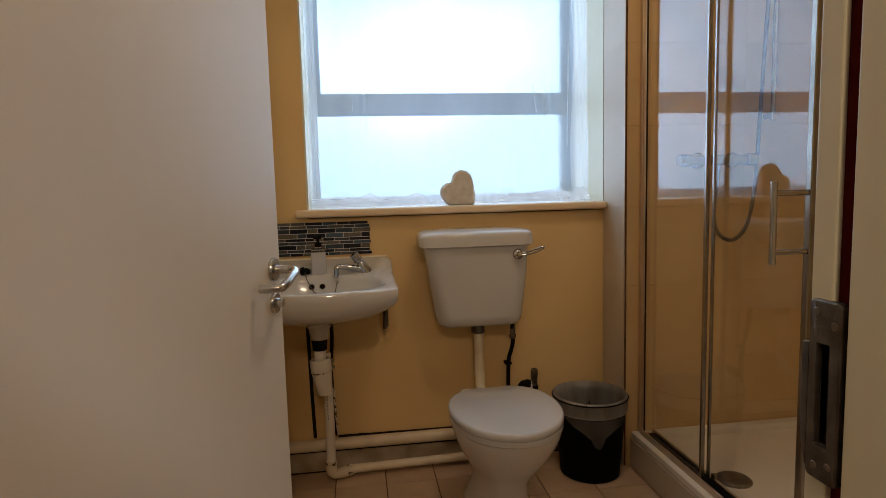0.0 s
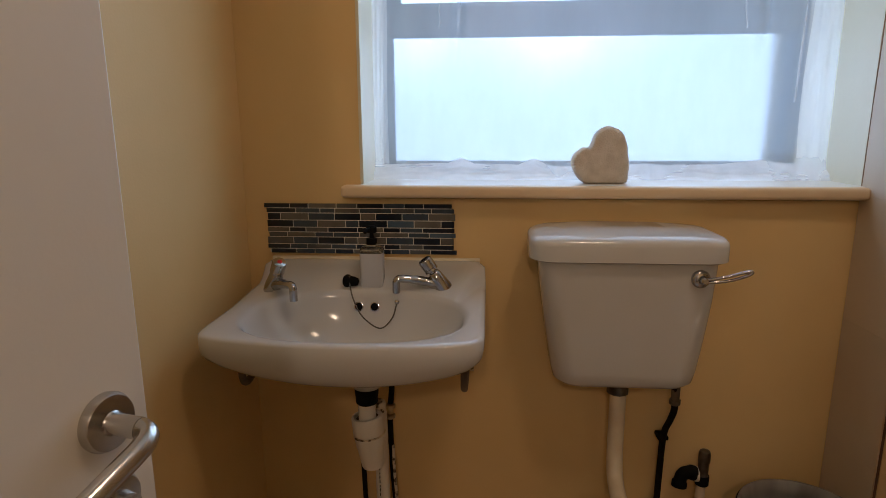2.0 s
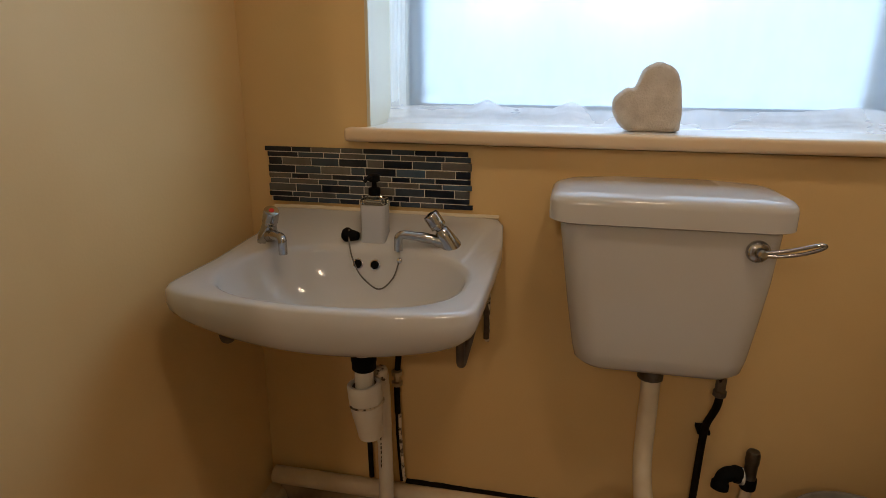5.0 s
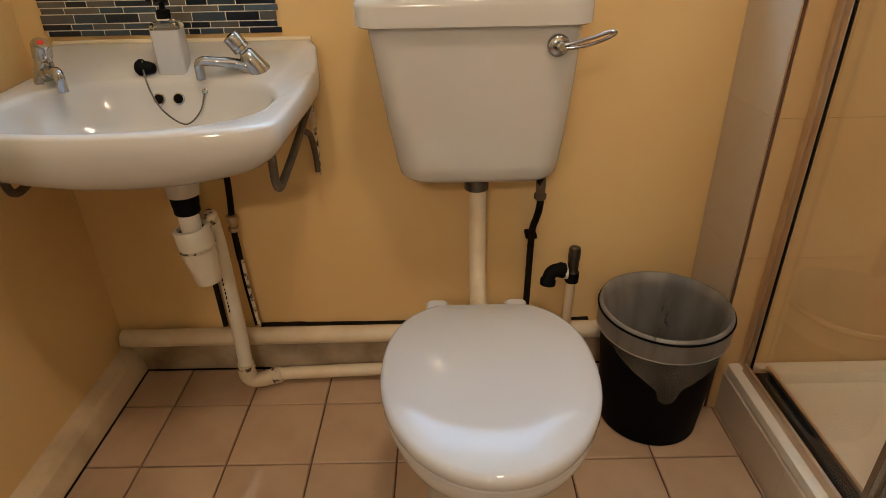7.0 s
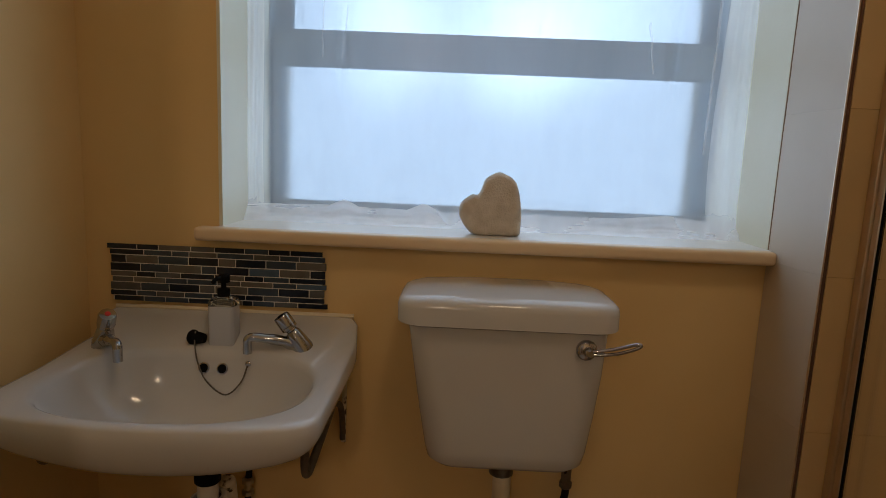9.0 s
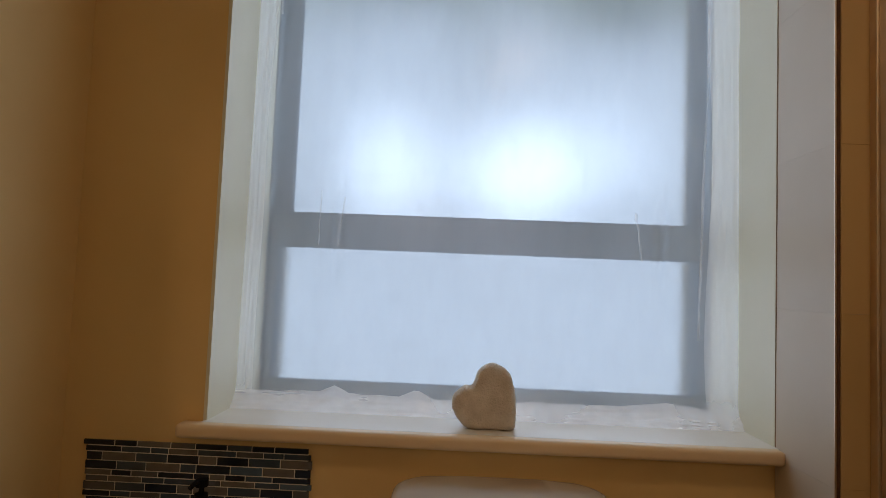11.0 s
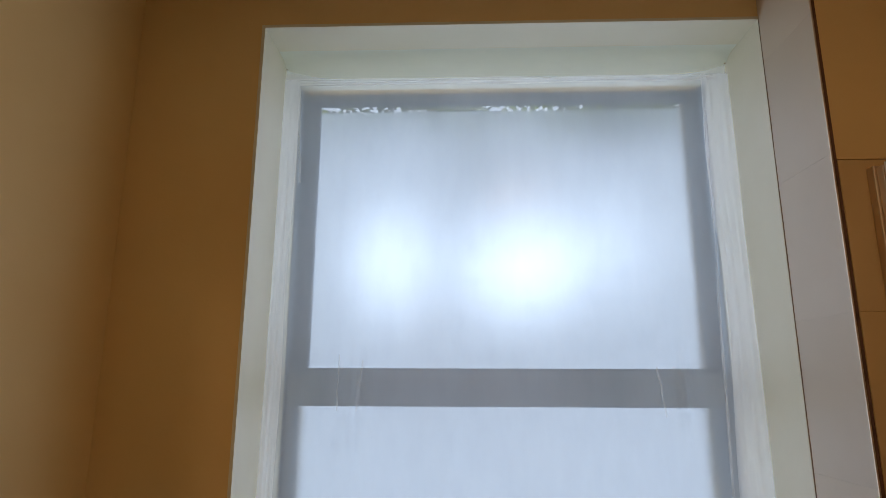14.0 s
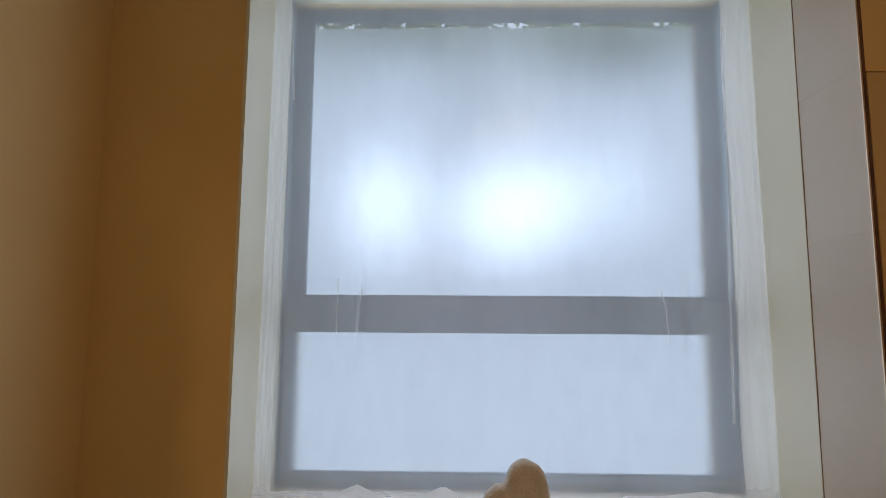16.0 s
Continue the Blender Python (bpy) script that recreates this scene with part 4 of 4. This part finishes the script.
# ---- toilet ----
def egg(z, k=1.0, back=1.872, front=1.416, w=0.1885, sq=0.0):
    """The outline of seat and pan, round in front and squarer behind."""
    out, cx, cy = [], 0.482, 1.660
    for i in range(64):
        a = 2 * math.pi * i / 64
        c, s = math.cos(a), math.sin(a)
        n = 2.0 if s < 0 else 2.5
        ly = (cy - front) if s < 0 else (back - cy)
        out.append(Vector((cx + k * w * math.copysign(abs(c) ** (2 / n), c), min(cy + k * ly * math.copysign(abs(s) ** (2 / n), s), 1.856 - (1 - k) * 0.1), z)))
    return out


def build_toilet():
    t = thing("toilet", "white ceramic toilet pan with closed lid", "toilet")
    part("lid", loft([egg(0.405, 0.985), egg(0.408, 1.0), egg(0.420, 1.0), egg(0.427, 0.985), egg(0.430, 0.95), egg(0.4315, 0.6), egg(0.432, 0.2)]), SEAT_P, t, "closed white plastic lid", angle=60)
    part("seat", loft([egg(0.385, 0.97), egg(0.388, 0.99), egg(0.400, 0.99), egg(0.4035, 0.975)]), SEAT_P, t)
    for x in (0.391, 0.552):
        part("hinge", loft([rrect(x - 0.021, x + 0.021, 1.850, 1.890, 0.386, 0.008), rrect(x - 0.0225, x + 0.0225, 1.850, 1.890, 0.414, 0.008), rrect(x - 0.018, x + 0.018, 1.854, 1.886, 0.419, 0.008)]), SEAT_P, t)

    def ring(z, w, f, bk, n=2.3):
        out = []
        cy = (f + bk) / 2
        for i in range(64):
            a = 2 * math.pi * i / 64
            c, s = math.cos(a), math.sin(a)
            out.append(Vector((0.482 + w * math.copysign(abs(c) ** (2 / n), c), cy + (bk - f) / 2 * math.copysign(abs(s) ** (2 / n), s), z)))
        return out
    part("pan", loft([ring(0.0, 0.118, 1.575, 1.965, 3.2), ring(0.012, 0.120, 1.572, 1.968, 3.2), ring(0.03, 0.108, 1.585, 1.960, 3.0), ring(0.10, 0.092, 1.605, 1.945), ring(0.17, 0.095, 1.590, 1.945), ring(0.22, 0.118, 1.545, 1.945), ring(0.28, 0.150, 1.490, 1.940),
                      ring(0.33, 0.170, 1.455, 1.930), ring(0.365, 0.178, 1.438, 1.915), ring(0.380, 0.178, 1.436, 1.910), ring(0.3845, 0.172, 1.445, 1.905)]), CERAMIC, t, angle=60)
    part("flush_inlet", lathe([(0.030, 0), (0.034, 0.004), (0.032, 0.05), (0.028, 0.055)], (0.485, 1.925, 0.315), (0, 1, 0.12), 24), CERAMIC, t)
    for sx in (-1, 1):
        part("floor_bolt", lathe([(0.009, 0), (0.009, 0.006), (0.004, 0.010)], (0.482 + sx * 0.100, 1.70, 0.028), (sx, 0, 0.6), 12), BRASS, t)


build_toilet()


def build_cistern():
    c = thing("toilet_cistern", "white ceramic wall-hung cistern with chrome lever", "cistern")

    def r(x0, x1, y0, z, rad):
        return rrect(x0, x1, y0, 2.206, z, rad, 8)
    part("tank", loft([r(0.345, 0.628, 2.070, 0.610, 0.05), r(0.327, 0.646, 2.050, 0.614, 0.055), r(0.316, 0.655, 2.036, 0.628, 0.055), r(0.310, 0.660, 2.031, 0.655, 0.055), r(0.296, 0.669, 2.022, 0.74, 0.055), r(0.283, 0.676, 2.014, 0.83, 0.052), r(0.270, 0.680, 2.008, 0.925, 0.05), r(0.270, 0.680, 2.008, 0.937, 0.05)]), CERAMIC, c, angle=60)
    part("cistern_lid", loft([r(0.254, 0.690, 1.998, 0.936, 0.05), r(0.247, 0.697, 1.990, 0.940, 0.055), r(0.247, 0.697, 1.990, 0.974, 0.055), r(0.249, 0.695, 1.992, 0.983, 0.055), r(0.255, 0.689, 1.998, 0.990, 0.055), r(0.264, 0.680, 2.007, 0.994, 0.055), r(0.28, 0.665, 2.025, 0.997, 0.05), r(0.37, 0.58, 2.09, 1.000, 0.03)]), CERAMIC, c, angle=60)
    lv = part("flush_lever", lathe([(0.021, 0), (0.021, 0.006), (0.017, 0.011), (0.010, 0.013), (0.009, 0.028), (0.006, 0.031)], (0.628, 2.009, 0.902), (0.08, -1, 0.03), 24), CHROME, c, "chrome flush lever")
    part("lever_arm", sweep(spline([(0.629, 1.984, 0.900), (0.655, 1.980, 0.902), (0.685, 1.974, 0.909), (0.712, 1.967, 0.921), (0.722, 1.965, 0.929), (0.712, 1.967, 0.930), (0.685, 1.973, 0.920), (0.655, 1.979, 0.911), (0.631, 1.983, 0.906)], 5), 0.0034, 10), CHROME, lv, "looped chrome arm")
    part("outlet_nut", lathe([(0.024, 0), (0.0275, 0.002), (0.0275, 0.030), (0.024, 0.040)], (0.484, 2.112, 0.572), seg=12), WORN, c, "grey metal outlet nut")
    f = thing("flush_pipe", "cream plastic flush pipe from cistern to pan", "pipe")
    part("pipe", sweep(spline([(0.487, 2.115, 0.600), (0.487, 2.115, 0.50), (0.487, 2.113, 0.40), (0.487, 2.095, 0.345), (0.486, 2.045, 0.322), (0.485, 1.965, 0.318)], 6), 0.0205, 20), PIPE_P, f)


build_cistern()


# ---- bin ----
def build_bin():
    b = thing("waste_bin", "black plastic waste bin with clear bag liner", "bin")
    x, y = 0.914, 1.990
    part("bin_body", lathe([(0.112, 0), (0.118, 0.004), (0.143, 0.318), (0.147, 0.322), (0.1465, 0.328), (0.142, 0.327), (0.116, 0.012), (0.0, 0.010)], (x, y, 0), seg=56), BIN, b)
    seg = 96

    def ring(rr, h, wob, fine=0.0):
        out = []
        for k in range(seg):
            a = 2 * math.pi * k / seg
            c, s = math.cos(a), math.sin(a)
            w = wob * noise.noise((3 * c, 3 * s, 10 * h)) + fine * noise.noise((11 * c, 11 * s, 16 * h))
            out.append(Vector((x + (rr + w) * c, y + (rr + w) * s, h + 0.6 * w)))
        return out
    inside = [ring(*v) for v in ((0.02, 0.075, 0.0), (0.07, 0.07, 0.012, 0.006), (0.105, 0.09, 0.014, 0.006), (0.114, 0.14, 0.012, 0.005), (0.120, 0.20, 0.010, 0.005), (0.127, 0.26, 0.008, 0.004), (0.134, 0.30, 0.004, 0.002), (0.139, 0.3295, 0.0), (0.1465, 0.3305, 0.0), (0.1485, 0.322, 0.0))]
    part("bin_liner", loft(inside, False, False), BAG, b, "clear crumpled plastic bag over the rim", angle=180)
    band = [ring(0.1488, 0.320, 0.0), ring(0.1488, 0.305, 0.002, 0.001), ring(0.1475, 0.288, 0.004, 0.0012), ring(0.1460, 0.272, 0.005, 0.001)]
    part("bag_band", loft(band, False, False), BAG, b, "milky folded bag band", angle=180)
    hem = ring(0.1462, 0.271, 0.005, 0.001)
    part("bag_hem", sweep(hem + hem[:1], 0.0014, 6), BAG, b, "pale rolled bag hem")
    last = []
    for k in range(seg):
        a = 2 * math.pi * k / seg
        d = (a - radians(262) + math.pi) % (2 * math.pi) - math.pi
        h = 0.262 - 0.085 * max(0, 1 - (abs(d) / 1.0)) ** 0.9 - (0.030 if abs(d) < 0.17 else 0) + 0.005 * noise.noise((9 * math.cos(a), 9 * math.sin(a), 5))
        r = 0.1195 + 0.0795 * h + 0.004
        last.append(Vector((x + r * math.cos(a), y + r * math.sin(a), h)))
    part("bag_flap", loft([hem, last], False, False), FLAP, b, "loose thin bag tail hanging down", angle=180)
    part("rim_band", sweep([(x + 0.1490 * math.cos(a), y + 0.1490 * math.sin(a), 0.322) for a in (2 * math.pi * k / 48 for k in range(49))], 0.0028, 8), BIN, b)


build_bin()


# ---- stone heart ----
def build_heart():
    """A heart leaning on one straight flank: a small lobe beside a tall one, rounded all over."""
    w, h, th = 0.148, 0.146, 0.052
    ctrl = [(0.62, 0.0), (0.27, 0.0), (0.06, 0.20), (0.02, 0.45), (0.18, 0.625), (0.315, 0.65), (0.42, 0.90), (0.64, 1.0), (0.88, 0.86), (0.98, 0.50), (0.99, 0.12), (0.93, 0.0)]
    line = spline([(x, 0, z) for x, z in ctrl + ctrl[:1]], 6)[:-1]
    rings = []
    for k, y in ((0.78, 0), (0.91, 0.003), (0.98, 0.010), (1.0, 0.020), (1.0, th - 0.020), (0.98, th - 0.010), (0.91, th - 0.003), (0.78, th)):
        ring = []
        for p in line:
            wob = 1 + 0.025 * noise.noise((9 * p.x, 40 * y, 9 * p.z))
            x, z = 0.5 + (p.x - 0.5) * k * wob, 0.45 + (p.z - 0.45) * k * wob
            ring.append(Vector((0.362 + w * x, 2.232 + y, 1.0928 + max(0.0, h * z - (0 if k > 0.95 else 0.002)))))
        rings.append(ring)
    return tagged(part("heart_ornament", loft(rings), STONE, angle=70), "rough whitewashed stone heart on the window sill", "ornament")


build_heart()


# ---- shower ----
tray = thing("shower_tray", "white acrylic shower tray on tiled plinth", "shower tray")
TX, TY0 = 1.098, 0.32
def tray_ring(inset, z, r=0.02):
    return rrect(TX + inset * 1.2, X1 - 0.002 - inset, TY0 + inset, PY - 0.0005 - inset * 0.8, z, r)


part("tray_body", loft([tray_ring(0.004, 0.1175, 0.004), tray_ring(0, 0.121, 0.004), tray_ring(0, TH - 0.004, 0.004), tray_ring(0.004, TH, 0.006), tray_ring(0.052, TH, 0.03), tray_ring(0.058, TH - 0.006, 0.035), tray_ring(0.066, 0.123, 0.04), tray_ring(0.08, 0.119, 0.05), tray_ring(0.2, 0.118, 0.05)]), TRAY, tray)
part("plinth", boxes((TX + 0.012, TX + 0.05, TY0, PY, 0.0, 0.117)), WGROUT, tray, smooth=False)
part("drain_cover", lathe([(0.060, 0), (0.060, 0.004), (0.053, 0.010), (0.020, 0.012), (0.0, 0.0122)], (1.288, 1.596, 0.1185), seg=32), WORN, tray, "round brushed steel drain cover")

enc = thing("shower_enclosure", "sliding glass shower enclosure with aluminium frame", "shower enclosure")
EX = 1.135
part("wall_profile", boxes((EX - 0.011, EX + 0.011, PY - 0.022, PY - 0.001, TH, 1.988), (EX - 0.006, EX + 0.006, PY - 0.040, PY - 0.022, TH, 1.984), bevel=0.002), ALU, enc, smooth=False)
part("profile_seal", boxes((EX - 0.0045, EX + 0.0045, PY - 0.0438, PY - 0.0405, TH + 0.004, 1.948)), BLACK, enc, "black rubber glazing seal", smooth=False)
part("top_rail", boxes((EX - 0.010, EX + 0.050, TY0, PY - 0.048, 1.950, 1.986), bevel=0.003), ALU, enc, smooth=False)
part("bottom_track", boxes((EX - 0.016, EX - 0.008, TY0, PY - 0.032, TH, TH + 0.022), (EX + 0.042, EX + 0.050, TY0, PY - 0.032, TH, TH + 0.016), (EX - 0.016, EX + 0.050, TY0, PY - 0.032, TH, TH + 0.004), bevel=0.001), ALU, enc, smooth=False)
part("track_seal", boxes((EX - 0.008, EX + 0.042, TY0, PY - 0.05, TH + 0.004, TH + 0.007)), BLACK, enc, "black rubber track seal", smooth=False)
fp = part("fixed_panel", boxes((EX - 0.003, EX + 0.003, 1.556, PY - 0.034, TH + 0.012, 1.955)), CLEAR, enc, smooth=False)
part("panel_stile", boxes((EX - 0.008, EX + 0.006, 1.545, 1.557, TH + 0.012, 1.955), bevel=0.002), STILE_M, enc, smooth=False)
sd = part("sliding_door", boxes((EX + 0.032, EX + 0.038, 1.158, 1.562, TH + 0.016, 1.952)), CLEAR, enc, smooth=False)
part("door_stile", boxes((EX + 0.029, EX + 0.041, 1.560, 1.572, TH + 0.016, 1.952), bevel=0.002), STILE_M, sd, smooth=False)
part("lead_stile", boxes((EX + 0.026, EX + 0.044, 1.136, 1.158, TH + 0.016, 1.952), bevel=0.003), STILE_M, sd, smooth=False)
for o in (fp, sd):
    o.visible_shadow = False
for s in (-1, 1):
    hy, hx = 1.147, EX + 0.026 + s * 0.095
    h = part("pull_handle", sweep([(hx, hy, 0.950), (hx, hy, 1.162)], 0.0085, 14), CHROME, sd, "chrome bar handle")
    for z in (0.980, 1.132):
        part("standoff", sweep([(EX + 0.035 + s * 0.011, hy, z), (hx, hy, z)], 0.0075, 12), CHROME, h)
part("roller", lathe([(0.011, 0), (0.011, 0.012), (0.006, 0.014)], (EX + 0.030, 1.535, TH + 0.028), (1, 0, 0), 14), STEEL, enc)

mixer = thing("shower_mixer", "chrome thermostatic bar shower mixer with hose", "shower mixer")
WY = PY
part("bar", sweep([(1.305, WY - 0.055, 1.247), (1.545, WY - 0.055, 1.247)], 0.020, 20), CHROME, mixer)
for x in (1.285, 1.565):
    part("knob", lathe([(0.023, -0.022), (0.025, -0.018), (0.025, 0.018), (0.023, 0.022)], (x, WY - 0.055, 1.247), (1, 0, 0), 20), CHROME, mixer)
for x in (1.37, 1.52):
    part("inlet", lathe([(0.032, 0), (0.032, 0.006), (0.018, 0.012), (0.016, 0.05)], (x, WY - 0.001, 1.247), (0, -1, 0), 20), CHROME, mixer)
part("hose", sweep(spline([(1.434, WY - 0.055, 1.235), (1.420, WY - 0.055, 1.12), (1.415, WY - 0.055, 1.01), (1.445, WY - 0.055, 0.948), (1.496, WY - 0.055, 0.929), (1.545, WY - 0.055, 0.965), (1.572, WY - 0.055, 1.04), (1.590, WY - 0.055, 1.18), (1.604, WY - 0.06, 1.55), (1.615, WY - 0.07, 1.90)], 8), 0.0075, 12), IRON, mixer, "dull dark flexible shower hose")
rail = part("riser_rail", sweep([(1.665, WY - 0.045, 1.40), (1.665, WY - 0.045, 2.06)], 0.010, 14), CHROME, mixer)
for z in (1.42, 2.04):
    part("rail_bracket", sweep([(1.665, WY - 0.001, z), (1.665, WY - 0.05, z)], 0.013, 12), CHROME, rail)
part("shower_head", lathe([(0.012, -0.10), (0.013, -0.02), (0.040, 0.0), (0.044, 0.012), (0.040, 0.018), (0.0, 0.019)], (1.655, WY - 0.11, 1.95), (-0.1, -0.8, -0.6), 24), CHROME, mixer, "round chrome hand shower")

# ---- ceiling lamp ----
cl = thing("ceiling_light", "round opal ceiling light with white rim", "ceiling light")
LX, LY = 0.60, 1.10
part("lamp_rim", lathe([(0.16, 0), (0.165, -0.02), (0.155, -0.035), (0.147, -0.03), (0.147, 0)], (LX, LY, ZC - 0.001), seg=40), SEAT_P, cl)
lamp = area_lamp("ceiling_lamp", pose(LX, LY, ZC - 0.045), 0.28, 0.28, 6.2, WARM)
lamp.data.shape = "DISK"


# Unseen pendant, added to fill the low walls and floor through the doorway.
hl = thing("added_hall_pendant", "unseen hallway pendant added as a fill light", "pendant light")
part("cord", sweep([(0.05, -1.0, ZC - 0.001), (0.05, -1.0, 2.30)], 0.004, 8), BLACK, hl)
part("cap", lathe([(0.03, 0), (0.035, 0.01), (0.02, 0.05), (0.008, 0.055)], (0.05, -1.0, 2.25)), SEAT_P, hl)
hall = area_lamp("hall_fill_lamp", look((0.05, -1.0, 2.22), (0.25, 2.2, 0.7)), 0.18, 0.18, 8.5, WARM)
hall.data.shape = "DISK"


# ---- mosaic splashback ----
def build_mosaic():
    """Nine courses, top first: each tile is its tone (Navy, Dark slate, Blue, Grey, Stone) and its width in hundredths of the strip."""
    rng = random.Random(5)
    m = thing("mosaic_splashback", "blue and grey glass mosaic splashback strip", "splashback")
    x0, x1, z0, z1 = -0.447, 0.056, 0.907, 1.041
    part("grout_bed", boxes((x0 + 0.010, x1 - 0.002, Y1 - 0.0066, Y1 - 0.0005, z0 + 0.001, z1 - 0.001)), MGROUT, m, smooth=False)
    tones = "NDBGS"
    thin, thick = 0.0111, 0.0172
    courses = ((thin, 0.0, "N14 N10 S15 G11 N14 D11 N10 N15"), (thin, 1.2, "N16 D13 D8 S13 D17 G12 D9 D12"), (thick, 1.8, "N7 S15 D14 N14 S8 N14 D14 S14"),
               (thick, 1.3, "N14 D13 S15 D7 N15 B14 S14 N7"), (thin, 1.4, "S12 N9 G12 N16 N7 S7 N9 D12 N17"), (thin, 2.0, "G10 S15 D10 D14 G11 S15 D11 B14"),
               (thick, 1.0, "G14 D13 N14 G7 S15 D14 N14 G7"), (thin, 1.0, "N12 D9 G13 D13 N15 N8 G12 N16"), (thin, 2.6, "N14 D10 D11 N10 S15 N5 D10 G11 N14"))
    gap = (z1 - z0 - sum(c[0] for c in courses)) / (len(courses) - 1)
    meshes = {}
    z = z1
    for h, shift, row in courses:
        z -= h
        tiles = row.split()
        unit = (x1 - x0) / sum(int(t[1:]) for t in tiles)
        x = x0 + shift * 0.01 * (x1 - x0)
        for t in tiles:
            w = int(t[1:]) * unit
            key = (t, h, round(unit, 6))
            if key not in meshes:
                o = part("mosaic_tile", boxes((0, w - 0.0018, -0.0075, -0.002, 0, h), bevel=0.0007), TILES_M[tones.index(t[0])], m, smooth=False)
                meshes[key] = o.data
            else:
                o = new("mosaic_tile", meshes[key])
                o.parent = m
            o.location = (x, Y1 + rng.uniform(-0.0004, 0.0004), z)
            x += w
        z -= gap


build_mosaic()


# ---- tiles of floor and shower ----
def tile_mesh(name, a, b, c, material, bevel=0.002):
    me = bpy.data.meshes.new(name)
    bm = boxes((0, a, 0, b, 0, c))
    top = [e for e in bm.edges if all(v.co.z > c / 2 for v in e.verts)]
    bmesh.ops.bevel(bm, geom=top, offset=bevel, segments=1, affect="EDGES")
    bm.to_mesh(me)
    bm.free()
    me.materials.append(material)
    return me


def lay_floor():
    g, p = 0.004, 0.2005
    cache = {}
    for i in range(-3, 8):
        for j in range(-2, 10):
            x0, y1 = -0.114 + p * i, 2.042 - p * j
            a0, a1 = max(x0 + g / 2, X0 + 0.056), min(x0 + p - g / 2, TX + 0.010)
            b0, b1 = max(y1 - p + g / 2, 0.107), min(y1 - g / 2, 2.189)
            if a1 - a0 < 0.01 or b1 - b0 < 0.01:
                continue
            key = (round(a1 - a0, 4), round(b1 - b0, 4))
            if key not in cache:
                cache[key] = tile_mesh("tile", key[0], key[1], 0.007, FTILE)
            o = new("tile", cache[key])
            o.parent = floor
            o.location = (a0, b0, -0.007 + 0.0004 * math.sin(5 * i + 3 * j))


lay_floor()


def lay_wall_tiles():
    """Tiles on the stub's two faces and on the shower's end wall and plinth."""
    g, ph = 0.0004, 0.317
    cache = {}

    def put_tile(parent, origin, w, h, rot, m=WTILE):
        key = (round(w, 3), round(h, 3), m.name)
        if key not in cache:
            cache[key] = tile_mesh("tile", w, h, 0.008, m, 0.0004)
        o = new("tile", cache[key])
        o.parent = parent
        o.matrix_basis = Matrix.Translation(origin) @ rot
    front = Matrix.Rotation(radians(90), 4, "X")
    left = Matrix.Rotation(radians(-90), 4, "Z") @ Matrix.Rotation(radians(90), 4, "X")
    z = 0.755 - 3 * ph
    while z < ZC - 0.02:
        a, b = max(z + g / 2, 0.001), min(z + ph - g / 2, ZC - 0.005)
        c, d = max(z, 0.001), min(z + ph, ZC - 0.005)
        put_tile(pier, (PX + 0.0015, Y1 - 0.0025, c), Y1 - PY - 0.0065, d - c, left)
        xs = [PX + 0.004, PX + 0.105]
        while xs[-1] + 0.4 < X1:
            xs.append(xs[-1] + 0.4)
        b = min(b, 2.008)
        for x, xe in zip(xs, xs[1:] + [X1]) if b - a > 0.02 else ():
            put_tile(pier, (x + g / 2, PY + 0.0095, a), xe - x - g, b - a, front, WARMLIT_TILE)
        y = PY
        while y > 0.30:
            y2 = max(y - 0.4, Y0 + 0.002)
            if b > TH and b - a > 0.02:
                put_tile(east, (X1 - 0.001, y - g / 2, max(a, TH + 0.001)), y - y2 - g, b - max(a, TH + 0.001), left, WARMLIT_TILE)
            y = y2
        z += ph
    y = PY
    while y > TY0 + 0.05:
        y2 = max(y - 0.2985, TY0)
        put_tile(tray, (TX + 0.0035, y - g / 2, 0.001), y - y2 - g, 0.115, left)
        y = y2


lay_wall_tiles()
